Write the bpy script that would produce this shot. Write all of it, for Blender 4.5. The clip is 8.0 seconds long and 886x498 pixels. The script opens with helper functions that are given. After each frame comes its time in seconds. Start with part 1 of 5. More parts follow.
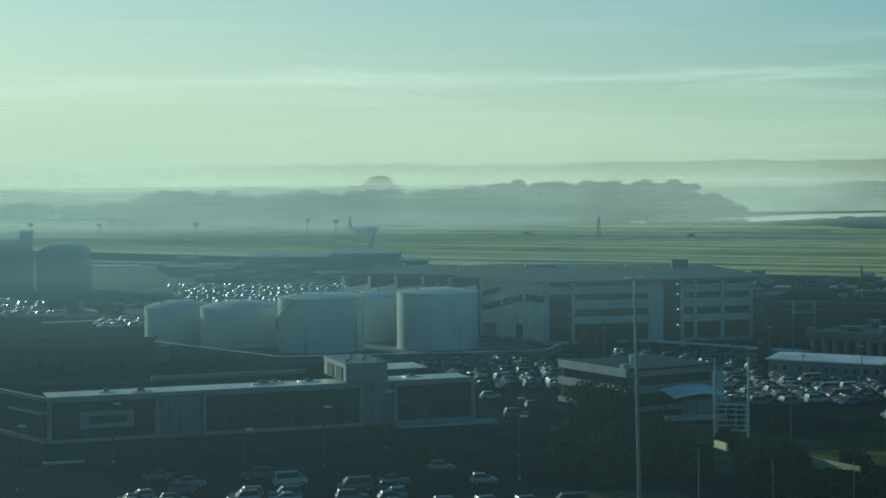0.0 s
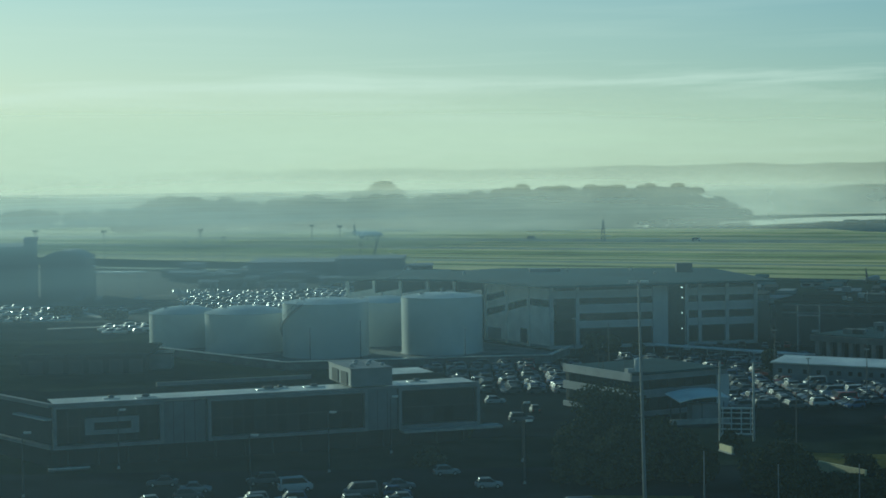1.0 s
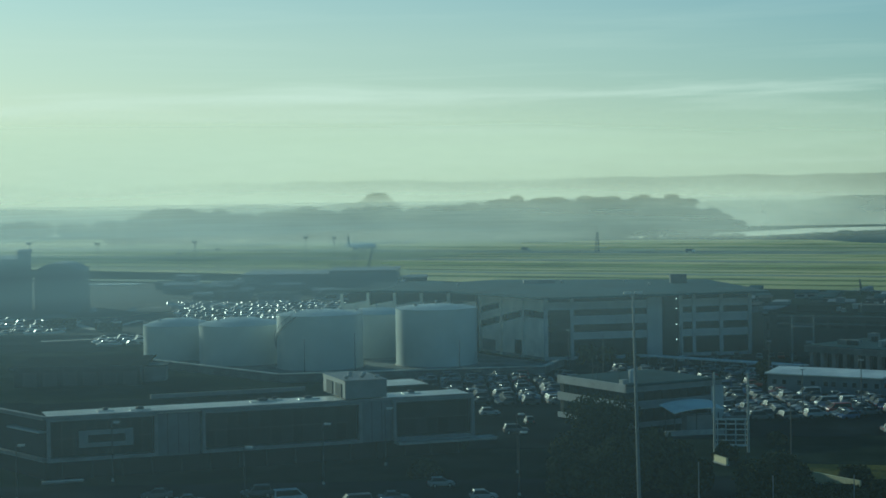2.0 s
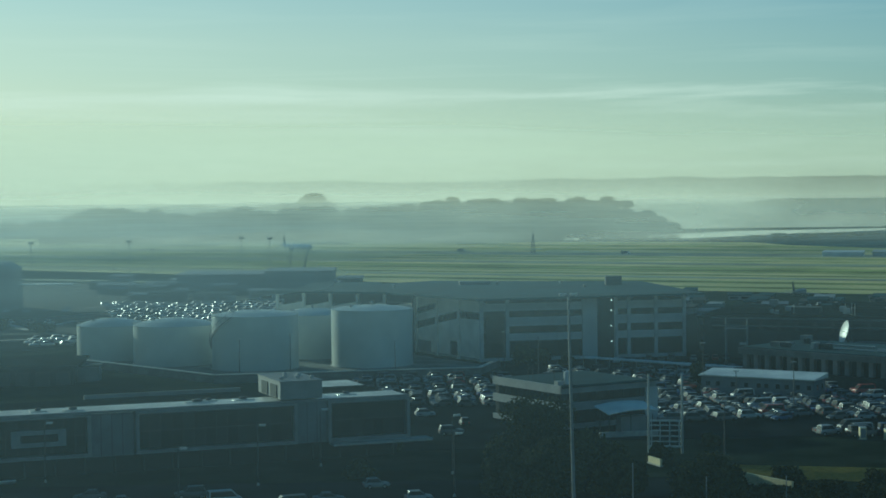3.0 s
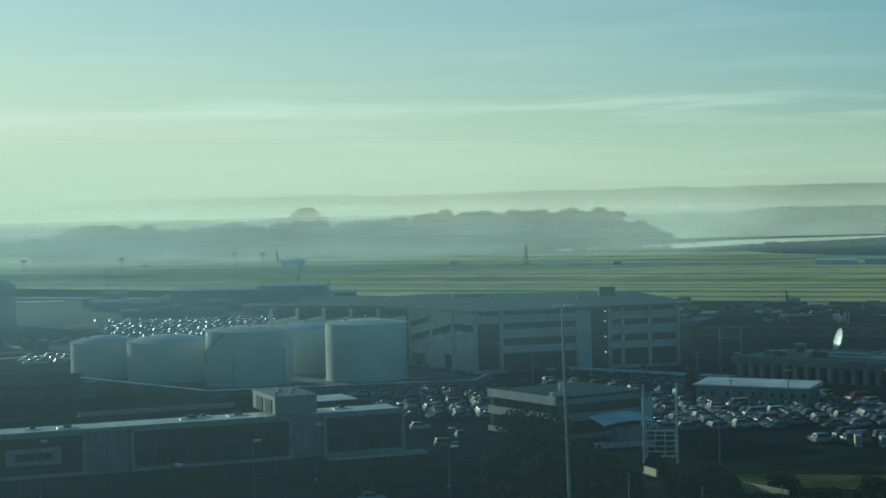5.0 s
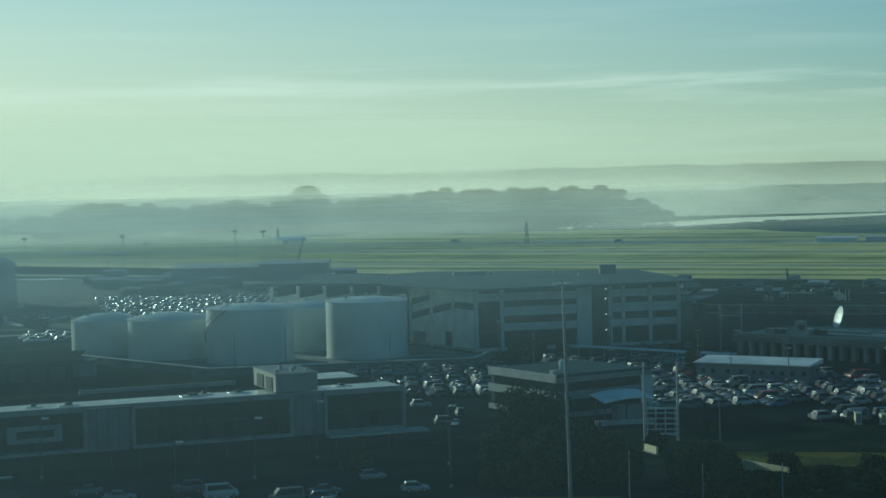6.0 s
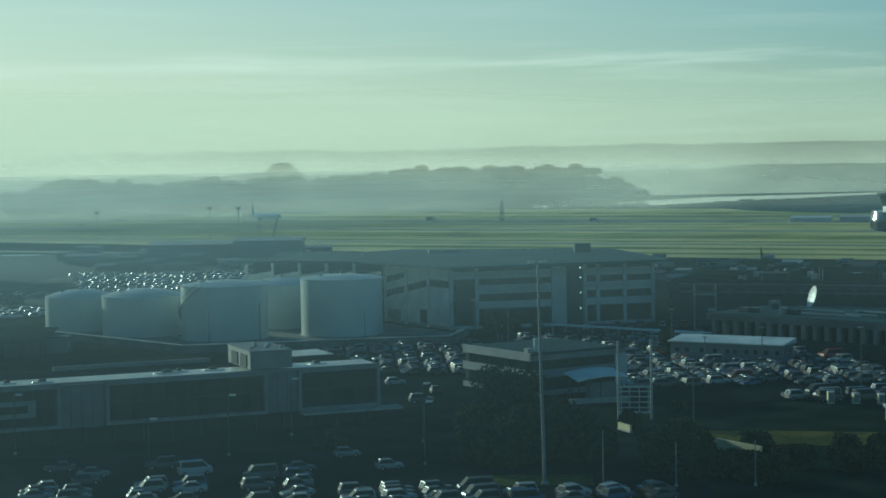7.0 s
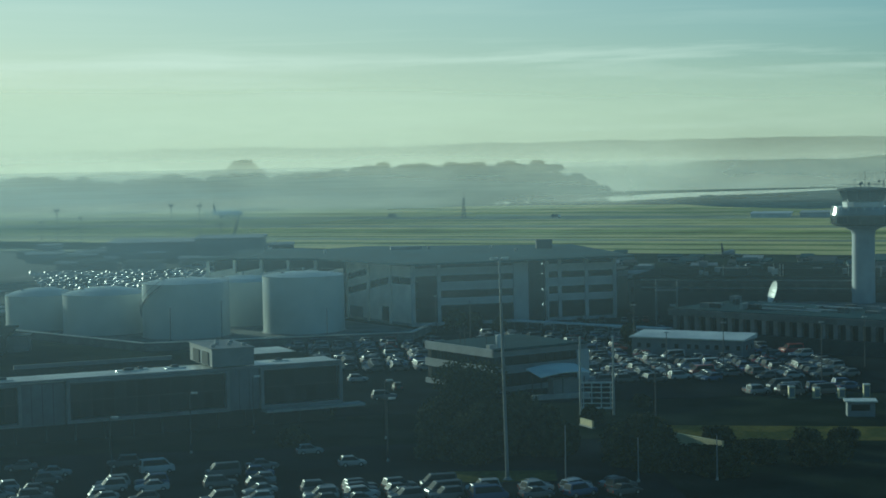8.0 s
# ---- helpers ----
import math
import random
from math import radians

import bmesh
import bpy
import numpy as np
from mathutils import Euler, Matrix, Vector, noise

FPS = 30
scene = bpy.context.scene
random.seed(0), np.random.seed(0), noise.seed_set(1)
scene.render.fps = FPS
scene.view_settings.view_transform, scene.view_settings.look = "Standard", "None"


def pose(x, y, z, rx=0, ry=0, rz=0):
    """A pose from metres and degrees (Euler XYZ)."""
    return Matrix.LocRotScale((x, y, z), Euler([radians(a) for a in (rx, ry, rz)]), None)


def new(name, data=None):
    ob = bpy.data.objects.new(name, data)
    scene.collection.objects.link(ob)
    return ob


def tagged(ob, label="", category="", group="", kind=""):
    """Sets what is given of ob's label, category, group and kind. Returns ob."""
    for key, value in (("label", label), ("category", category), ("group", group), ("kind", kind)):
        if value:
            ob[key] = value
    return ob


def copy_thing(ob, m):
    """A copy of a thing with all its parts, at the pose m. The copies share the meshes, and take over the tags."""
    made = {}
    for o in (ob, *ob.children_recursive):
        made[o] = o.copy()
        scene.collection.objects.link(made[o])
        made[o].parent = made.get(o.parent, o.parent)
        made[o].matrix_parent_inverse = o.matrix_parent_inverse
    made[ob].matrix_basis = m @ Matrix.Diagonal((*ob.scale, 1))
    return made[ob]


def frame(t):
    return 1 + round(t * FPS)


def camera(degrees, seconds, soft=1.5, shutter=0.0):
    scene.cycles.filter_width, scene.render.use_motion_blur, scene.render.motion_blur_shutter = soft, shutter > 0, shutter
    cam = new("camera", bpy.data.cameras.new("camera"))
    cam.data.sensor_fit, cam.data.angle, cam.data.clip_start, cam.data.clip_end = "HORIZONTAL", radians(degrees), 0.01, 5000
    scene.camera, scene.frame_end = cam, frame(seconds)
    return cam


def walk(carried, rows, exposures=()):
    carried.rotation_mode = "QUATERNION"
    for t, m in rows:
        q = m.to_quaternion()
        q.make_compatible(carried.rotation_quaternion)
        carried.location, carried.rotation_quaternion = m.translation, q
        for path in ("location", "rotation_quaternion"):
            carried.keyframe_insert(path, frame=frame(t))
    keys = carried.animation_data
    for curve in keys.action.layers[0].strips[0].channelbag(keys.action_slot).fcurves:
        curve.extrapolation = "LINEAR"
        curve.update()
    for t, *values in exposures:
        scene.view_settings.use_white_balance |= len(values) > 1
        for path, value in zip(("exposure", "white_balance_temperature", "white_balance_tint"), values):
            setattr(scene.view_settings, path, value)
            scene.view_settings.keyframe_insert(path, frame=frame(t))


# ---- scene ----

# ------------------------------------------------------------------ camera
EYE = 44.0
cam = camera(28.0, 8.0, soft=1.7)
ROWS = [
    (0.0, 0.006, -2.422, 0.534),
    (0.5, 0.145, -2.404, 0.626),
    (0.7, 0.026, -2.336, 0.698),
    (1.0, -0.130, -2.268, 0.786),
    (1.2, -0.169, -2.194, 0.856),
    (2.3, 0.415, -1.863, 0.915),
    (2.5, 0.980, -1.915, 0.788),
    (2.7, 1.666, -1.861, 0.602),
    (3.0, 2.124, -1.887, 0.573),
    (3.5, 2.369, -1.797, 0.723),
    (4.0, 2.313, -1.554, 0.935),
    (4.2, 2.460, -1.421, 0.995),
    (5.3, 2.279, -1.557, 1.366),
    (5.5, 2.238, -1.752, 1.362),
    (5.8, 2.299, -1.988, 1.279),
    (6.0, 2.321, -2.192, 1.276),
    (6.5, 2.595, -2.386, 1.184),
    (6.8, 3.011, -2.836, 1.006),
    (7.0, 3.110, -2.919, 0.976),
    (7.5, 3.485, -3.057, 1.012),
    (7.7, 3.662, -2.883, 1.085),
    (8.0, 4.336, -3.049, 1.116),
]
STOPS, KELVIN, TINT = 0.14, 4500, -25
walk(cam, [(t, pose(0, 0, EYE, 0, 0, -right) @ pose(0, 0, 0, 90 + up) @ pose(0, 0, 0, 0, 0, -roll)) for t, right, up, roll in ROWS],
     exposures=[(0.0, STOPS, KELVIN, TINT), (8.0, STOPS, KELVIN, TINT)])

# ------------------------------------------------------------------ sky and sun
SUN_LEFT, SUN_UP = 37.5, 11.0
world = bpy.data.worlds.new("sky")
scene.world = world
world.use_nodes = True
wn, wl = world.node_tree.nodes, world.node_tree.links
wn.clear()


def wnode(kind, **values):
    n = wn.new(kind)
    for k, v in values.items():
        n.inputs[k].default_value = v
    return n


sky = wn.new("ShaderNodeTexSky")
sky.sky_type = "NISHITA"
sky.sun_disc = False
sky.sun_elevation = radians(SUN_UP)
sky.sun_rotation = radians(-SUN_LEFT)
sky.altitude, sky.air_density, sky.dust_density, sky.ozone_density = 40, 1.0, 0.6, 3.0
coord = wn.new("ShaderNodeTexCoord")
split = wn.new("ShaderNodeSeparateXYZ")
wl.new(coord.outputs["Generated"], split.inputs[0])
# thin cirrus: long level streaks, densest a few degrees over the horizon
stretch = wn.new("ShaderNodeMapping")
stretch.inputs["Scale"].default_value = (5.0, 5.0, 95.0)
stretch.inputs["Location"].default_value = (3.7, 1.9, 0.6)
stretch.inputs["Rotation"].default_value = (0.0, 0.012, 0.0)
wl.new(coord.outputs["Generated"], stretch.inputs[0])
streak = wnode("ShaderNodeTexNoise", Scale=1.0, Detail=6.0, Roughness=0.55, Distortion=0.4)
wl.new(stretch.outputs[0], streak.inputs["Vector"])
thin = wnode("ShaderNodeMapRange")
for k, v in ((1, 0.48), (2, 0.68), (3, 0.0), (4, 1.0)):
    thin.inputs[k].default_value = v
wl.new(streak.outputs[0], thin.inputs[0])
layer = wn.new("ShaderNodeValToRGB")
layer.color_ramp.elements[0].position, layer.color_ramp.elements[0].color = 0.0, (0.10, 0.10, 0.10, 1)
layer.color_ramp.elements[1].position, layer.color_ramp.elements[1].color = 0.16, (0.02, 0.02, 0.02, 1)
for where, much in ((0.046, 0.34), (0.054, 0.52), (0.066, 0.10)):
    step_el = layer.color_ramp.elements.new(where)
    step_el.color = (much, much, much, 1)
wl.new(split.outputs["Z"], layer.inputs[0])
cloud = wn.new("ShaderNodeMath")
cloud.operation = "MULTIPLY"
wl.new(thin.outputs[0], cloud.inputs[0])
wl.new(layer.outputs[0], cloud.inputs[1])
# milky ground haze: the sky pales towards the horizon
pale = wn.new("ShaderNodeValToRGB")
pale.color_ramp.interpolation = "EASE"
pale.color_ramp.elements[0].position, pale.color_ramp.elements[0].color = 0.0, (0.52, 0.52, 0.52, 1)
pale.color_ramp.elements[1].position, pale.color_ramp.elements[1].color = 0.34, (0.02, 0.02, 0.02, 1)
for where, much in ((0.02, 0.63), (0.045, 0.79), (0.075, 0.70), (0.11, 0.57)):
    step_el = pale.color_ramp.elements.new(where)
    step_el.color = (much, much, much, 1)
wl.new(split.outputs["Z"], pale.inputs[0])
# the haze scatters forwards: bright towards the sun, dull behind
toward = wn.new("ShaderNodeVectorMath")
toward.operation = "DOT_PRODUCT"
toward.inputs[1].default_value = (-math.sin(radians(SUN_LEFT)), math.cos(radians(SUN_LEFT)), 0.0)
wl.new(coord.outputs["Generated"], toward.inputs[0])
ahead = wn.new("ShaderNodeMapRange")
for k, v in ((1, 0.54), (2, 0.955), (3, 0.32), (4, 1.0)):
    ahead.inputs[k].default_value = v
wl.new(toward.outputs["Value"], ahead.inputs[0])
hazed = wn.new("ShaderNodeMath")
hazed.operation = "MULTIPLY"
wl.new(pale.outputs[0], hazed.inputs[0])
wl.new(ahead.outputs[0], hazed.inputs[1])
mixa = wn.new("ShaderNodeMixRGB")
mixa.inputs[2].default_value = (14.9, 11.4, 7.2, 1)
wl.new(hazed.outputs[0], mixa.inputs[0])
clear_air = wn.new("ShaderNodeMixRGB")
clear_air.blend_type, clear_air.inputs[0].default_value = "MULTIPLY", 1.0
clear_air.inputs[2].default_value = (0.90, 1.12, 1.20, 1)
wl.new(sky.outputs[0], clear_air.inputs[1])
wl.new(clear_air.outputs[0], mixa.inputs[1])
mixb = wn.new("ShaderNodeMixRGB")
mixb.inputs[2].default_value = (15.6, 13.1, 9.8, 1)
wl.new(cloud.outputs[0], mixb.inputs[0])
wl.new(mixa.outputs[0], mixb.inputs[1])
back = wnode("ShaderNodeBackground", Strength=0.056)
wl.new(mixb.outputs[0], back.inputs[0])
wl.new(back.outputs[0], wn.new("ShaderNodeOutputWorld").inputs[0])

sun_data = bpy.data.lights.new("sun", "SUN")
sun_data.energy, sun_data.angle, sun_data.color = 5.0, radians(0.6), (1.0, 0.84, 0.57)
sun = new("sun", sun_data)
to_sun = Vector((-math.sin(radians(SUN_LEFT)) * math.cos(radians(SUN_UP)), math.cos(radians(SUN_LEFT)) * math.cos(radians(SUN_UP)), math.sin(radians(SUN_UP))))
sun.matrix_world = Matrix.Translation((0, 0, 300)) @ to_sun.to_track_quat("Z", "Y").to_matrix().to_4x4()


# ------------------------------------------------------------------ materials
def mat(name, base, rough=0.7, metal=0.0, vary=0.25, grain=2.0, bump=0.15, stain=0.15, stain_scale=0.15, spread=0.0, second=None, spec=0.5):
    """A surface of one paint: fine grain, large stains, bump, and some difference from object to object."""
    m = bpy.data.materials.new(name)
    m.use_nodes = True
    nt = m.node_tree
    ns, ln = nt.nodes, nt.links
    b = ns["Principled BSDF"]
    b.inputs["Roughness"].default_value, b.inputs["Metallic"].default_value = rough, metal
    b.inputs["Specular IOR Level"].default_value = spec
    tc = ns.new("ShaderNodeNewGeometry")
    n1 = ns.new("ShaderNodeTexNoise")
    n1.inputs["Scale"].default_value, n1.inputs["Detail"].default_value = grain, 5
    n2 = ns.new("ShaderNodeTexNoise")
    n2.inputs["Scale"].default_value, n2.inputs["Detail"].default_value = stain_scale, 4
    ln.new(tc.outputs["Position"], n1.inputs["Vector"])
    ln.new(tc.outputs["Position"], n2.inputs["Vector"])
    ca = ns.new("ShaderNodeMapRange")
    ca.inputs[1].default_value, ca.inputs[2].default_value = 0.3, 0.7
    ca.inputs[3].default_value, ca.inputs[4].default_value = 1 - vary, 1 + vary
    ln.new(n1.outputs[0], ca.inputs[0])
    cb = ns.new("ShaderNodeMapRange")
    cb.inputs[1].default_value, cb.inputs[2].default_value = 0.35, 0.65
    cb.inputs[3].default_value, cb.inputs[4].default_value = 1 - stain, 1 + stain * 0.5
    ln.new(n2.outputs[0], cb.inputs[0])
    mul = ns.new("ShaderNodeMath")
    mul.operation = "MULTIPLY"
    ln.new(ca.outputs[0], mul.inputs[0])
    ln.new(cb.outputs[0], mul.inputs[1])
    last = mul.outputs[0]
    if spread:
        oi = ns.new("ShaderNodeObjectInfo")
        mr = ns.new("ShaderNodeMapRange")
        mr.inputs[3].default_value, mr.inputs[4].default_value = 1 - spread, 1 + spread
        ln.new(oi.outputs["Random"], mr.inputs[0])
        m2 = ns.new("ShaderNodeMath")
        m2.operation = "MULTIPLY"
        ln.new(last, m2.inputs[0])
        ln.new(mr.outputs[0], m2.inputs[1])
        last = m2.outputs[0]
    col = ns.new("ShaderNodeMixRGB")
    col.blend_type, col.inputs[0].default_value = "MULTIPLY", 1.0
    col.inputs[1].default_value = (*base, 1)
    if second:
        two = ns.new("ShaderNodeMixRGB")
        two.inputs[1].default_value, two.inputs[2].default_value = (*base, 1), (*second, 1)
        sh = ns.new("ShaderNodeMapRange")
        sh.inputs[1].default_value, sh.inputs[2].default_value = 0.42, 0.58
        ln.new(n2.outputs[0], sh.inputs[0])
        ln.new(sh.outputs[0], two.inputs[0])
        ln.new(two.outputs[0], col.inputs[1])
    ln.new(last, col.inputs[2])
    ln.new(col.outputs[0], b.inputs["Base Color"])
    if bump:
        bp = ns.new("ShaderNodeBump")
        bp.inputs["Strength"].default_value, bp.inputs["Distance"].default_value = bump, 0.05
        ln.new(n1.outputs[0], bp.inputs["Height"])
        ln.new(bp.outputs[0], b.inputs["Normal"])
    return m


# airfield greens are lightened, which puts some distance haze into the colour
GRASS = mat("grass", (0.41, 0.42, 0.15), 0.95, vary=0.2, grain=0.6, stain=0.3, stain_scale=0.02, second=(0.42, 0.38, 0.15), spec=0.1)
DARK_GRASS = mat("uncut_grass", (0.21, 0.235, 0.085), 0.95, vary=0.25, grain=0.4, stain=0.4, stain_scale=0.02, spec=0.0)
FIELD_WORN = mat("worn_field_grass", (0.30, 0.32, 0.11), 0.95, vary=0.2, grain=0.6, stain=0.35, stain_scale=0.02, spec=0.0)
# verge colour raised and yellowed so low sunlight is part of the paint
SUNLIT_VERGE = mat("sunlit_verge_grass", (0.21, 0.19, 0.055), 0.95, vary=0.3, grain=1.2, stain=0.4, stain_scale=0.1, second=(0.08, 0.085, 0.03), spec=0.0)
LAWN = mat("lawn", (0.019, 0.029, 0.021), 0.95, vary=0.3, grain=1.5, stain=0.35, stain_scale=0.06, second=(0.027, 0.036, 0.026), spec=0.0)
ASPHALT = mat("asphalt", (0.020, 0.026, 0.030), 0.9, vary=0.25, grain=3, stain=0.4, stain_scale=0.08, spec=0.0)
APRON = mat("apron_paving", (0.040, 0.056, 0.054), 0.9, vary=0.2, grain=0.4, stain=0.45, stain_scale=0.03, spec=0.05)
HEADLAND = mat("headland_scrub", (0.052, 0.078, 0.080), 0.95, vary=0.35, grain=0.2, stain=0.4, stain_scale=0.02, spec=0.0)
# asphalt far paler than ASPHALT: haze contrast loss mixed into the base colour
HAZED_RUNWAY = mat("hazed_runway_asphalt", (0.24, 0.26, 0.16), 0.9, vary=0.15, grain=0.5, stain=0.3, stain_scale=0.03, spec=0.08)
CONCRETE = mat("concrete", (0.36, 0.36, 0.33), 0.85, vary=0.12, grain=1.5, stain=0.25, stain_scale=0.2)
CONCRETE_DARK = mat("weathered_concrete", (0.16, 0.165, 0.16), 0.85, vary=0.15, grain=1.5, stain=0.3, stain_scale=0.2)
BUND_FLOOR = mat("stained_concrete", (0.20, 0.22, 0.21), 0.85, vary=0.15, grain=0.8, stain=0.35, stain_scale=0.1, spec=0.1)
ROOF_DULL = mat("dull_felt_roof", (0.014, 0.019, 0.020), 0.95, vary=0.2, grain=1.0, stain=0.3, stain_scale=0.1, spec=0.0)
TOWER_GREY = mat("tower_concrete", (0.36, 0.39, 0.42), 0.6, vary=0.06, grain=1.2, stain=0.12, stain_scale=0.2)
# warm near-white: brighter light on left-facing walls and the canopy, put into the colour
LIT_WHITE = mat("lit_pale_concrete", (0.80, 0.79, 0.70), 0.75, vary=0.06, grain=1.2, stain=0.14, stain_scale=0.25)
TERM_PIER = mat("terminal_pier", (0.24, 0.235, 0.225), 0.85, vary=0.12, grain=1.5, stain=0.3, stain_scale=0.2)
HQ_PANEL = mat("office_wall_panel", (0.15, 0.16, 0.18), 0.6, vary=0.08, grain=1.5, stain=0.2, stain_scale=0.2)
# brighter copy of the white car paint, with sun on far roofs painted in
SUNLIT_WHITE = mat("far_sunlit_white_car_paint", (0.72, 0.72, 0.69), 0.35, vary=0.03, bump=0)
PRECAST = mat("precast_panel", (0.47, 0.48, 0.47), 0.75, vary=0.05, grain=1.2, stain=0.09, stain_scale=0.25)
WHITE = mat("white_paint", (0.62, 0.63, 0.61), 0.5, vary=0.05, grain=1.5, stain=0.12, stain_scale=0.3)
TANK_WHITE = mat("tank_paint", (0.54, 0.58, 0.55), 0.33, vary=0.04, grain=0.8, bump=0.03, stain=0.12, stain_scale=0.12)
PANEL = mat("pale_panel", (0.42, 0.43, 0.43), 0.5, vary=0.06, grain=1.5, stain=0.15, stain_scale=0.3)
FRAME_GREY = mat("framing_panel", (0.22, 0.225, 0.225), 0.55, vary=0.08, grain=1.5, stain=0.2, stain_scale=0.3)
GREY = mat("grey_cladding", (0.22, 0.235, 0.24), 0.6, vary=0.08, grain=1.5, stain=0.18, stain_scale=0.2)
DARK = mat("dark_cladding", (0.05, 0.056, 0.058), 0.75, spec=0.12, vary=0.15, grain=1.5, stain=0.2)
ROOF_DARK = mat("dark_roof_sheet", (0.020, 0.058, 0.072), 0.7, spec=0.10, vary=0.12, grain=1.0, stain=0.3, stain_scale=0.1)
ROOF_LIGHT = mat("light_roof_sheet", (0.74, 0.74, 0.66), 0.3, vary=0.1, grain=0.8, stain=0.3, stain_scale=0.15)
STEEL = mat("galvanised_steel", (0.42, 0.43, 0.42), 0.5, 0.4, vary=0.1, grain=3, stain=0.15)
POLE = mat("weathered_pole", (0.22, 0.23, 0.23), 0.6, 0.1, vary=0.1, grain=3, stain=0.15)
STEEL_DARK = mat("dark_steel", (0.07, 0.075, 0.08), 0.55, 0.3, vary=0.1)
GLASS_DARK = mat("dark_window_glass", (0.022, 0.028, 0.03), 0.12, vary=0.1, bump=0.0, spread=0.35)
CAR_GLASS = mat("car_window_glass", (0.03, 0.035, 0.037), 0.5, vary=0.1, bump=0.0, spread=0.35, spec=0.06)
GLINT_GLASS = mat("sunlit_car_glass", (0.04, 0.045, 0.047), 0.42, vary=0.1, bump=0.0, spec=0.6)
# near-black colour that stands in for the shade inside openings and recesses
SHADE_BLACK = mat("interior_shade_black", (0.02, 0.022, 0.024), 0.9, vary=0.2)
SHINY = mat("polished_metal", (0.16, 0.16, 0.15), 0.15, 1.0, vary=0.05, bump=0.0)
TYRE = mat("tyre_rubber", (0.02, 0.02, 0.02), 0.85, bump=0)
RIM = mat("wheel_rim", (0.45, 0.45, 0.46), 0.35, 0.8, bump=0)
BARK = mat("bark", (0.06, 0.05, 0.04), 0.95, grain=6)
LEAF = mat("evergreen_leaves", (0.05, 0.062, 0.03), 0.9, vary=0.35, grain=1.2, stain=0.3, stain_scale=0.5, bump=0, second=(0.07, 0.072, 0.035), spec=0.03)
LEAF_FAR = mat("shelter_belt_leaves", (0.05, 0.075, 0.04), 0.85, vary=0.4, grain=0.15, stain=0.3, stain_scale=0.03, bump=0, spec=0.1)
HILL = mat("far_hill", (0.085, 0.105, 0.06), 0.95, vary=0.25, grain=0.02, stain=0.4, stain_scale=0.006, bump=0, spec=0.05)
YELLOW = mat("yellow_paint", (0.62, 0.55, 0.30), 0.6, vary=0.1)
RED = mat("red_lamp", (0.3, 0.02, 0.015), 0.3, bump=0)
LAMP_GLASS = mat("lamp_glass", (0.7, 0.7, 0.66), 0.2, bump=0)
PLANE_WHITE = mat("aircraft_paint", (0.92, 0.92, 0.88), 0.4, vary=0.04, bump=0)
PAINTS = {
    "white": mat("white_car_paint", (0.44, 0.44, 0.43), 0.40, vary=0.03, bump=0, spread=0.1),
    "silver": mat("silver_car_paint", (0.25, 0.26, 0.26), 0.45, 0.5, vary=0.03, bump=0, spread=0.15),
    "dark grey": mat("dark_grey_car_paint", (0.09, 0.095, 0.10), 0.40, 0.3, vary=0.03, bump=0, spread=0.3),
    "blue": mat("blue_car_paint", (0.04, 0.07, 0.16), 0.40, 0.2, vary=0.03, bump=0, spread=0.3),
    "red": mat("red_car_paint", (0.22, 0.03, 0.025), 0.40, vary=0.03, bump=0, spread=0.2),
}
WATER = mat("estuary_water", (0.03, 0.045, 0.045), 0.08, vary=0.1, grain=0.2, bump=0.08, stain=0.1)


# ------------------------------------------------------------------ mesh helpers
def box(bm, x0, y0, z0, x1, y1, z1):
    v = [bm.verts.new(p) for p in ((x0, y0, z0), (x1, y0, z0), (x1, y1, z0), (x0, y1, z0), (x0, y0, z1), (x1, y0, z1), (x1, y1, z1), (x0, y1, z1))]
    for q in ((3, 2, 1, 0), (4, 5, 6, 7), (0, 1, 5, 4), (1, 2, 6, 5), (2, 3, 7, 6), (3, 0, 4, 7)):
        bm.faces.new([v[i] for i in q])
    return bm


def prism(bm, corners, z0, z1):
    """An upright block over a plan; z0 and z1 may be one height or a height for each corner."""
    n = len(corners)
    lo = z0 if isinstance(z0, (list, tuple)) else [z0] * n
    hi = z1 if isinstance(z1, (list, tuple)) else [z1] * n
    a = [bm.verts.new((x, y, lo[i])) for i, (x, y) in enumerate(corners)]
    b = [bm.verts.new((x, y, hi[i])) for i, (x, y) in enumerate(corners)]
    bm.faces.new(a[::-1])
    bm.faces.new(b)
    for i in range(n):
        j = (i + 1) % n
        bm.faces.new((a[i], a[j], b[j], b[i]))
    return bm


def turned(bm, profile, sides=32, cx=0.0, cy=0.0, cap=True):
    """A turned shape from (radius, height) rings, lowest first."""
    rings = []
    for r, z in profile:
        if r < 1e-6:
            rings.append([bm.verts.new((cx, cy, z))])
        else:
            rings.append([bm.verts.new((cx + r * math.cos(2 * math.pi * i / sides), cy + r * math.sin(2 * math.pi * i / sides), z)) for i in range(sides)])
    for a, b in zip(rings, rings[1:]):
        for i in range(sides):
            j = (i + 1) % sides
            if len(a) == 1 and len(b) > 1:
                bm.faces.new((a[0], b[j], b[i]))
            elif len(b) == 1 and len(a) > 1:
                bm.faces.new((a[i], a[j], b[0]))
            elif len(a) > 1:
                bm.faces.new((a[i], a[j], b[j], b[i]))
    if cap and len(rings[0]) > 1:
        bm.faces.new(rings[0][::-1])
    if cap and len(rings[-1]) > 1:
        bm.faces.new(rings[-1])
    return bm


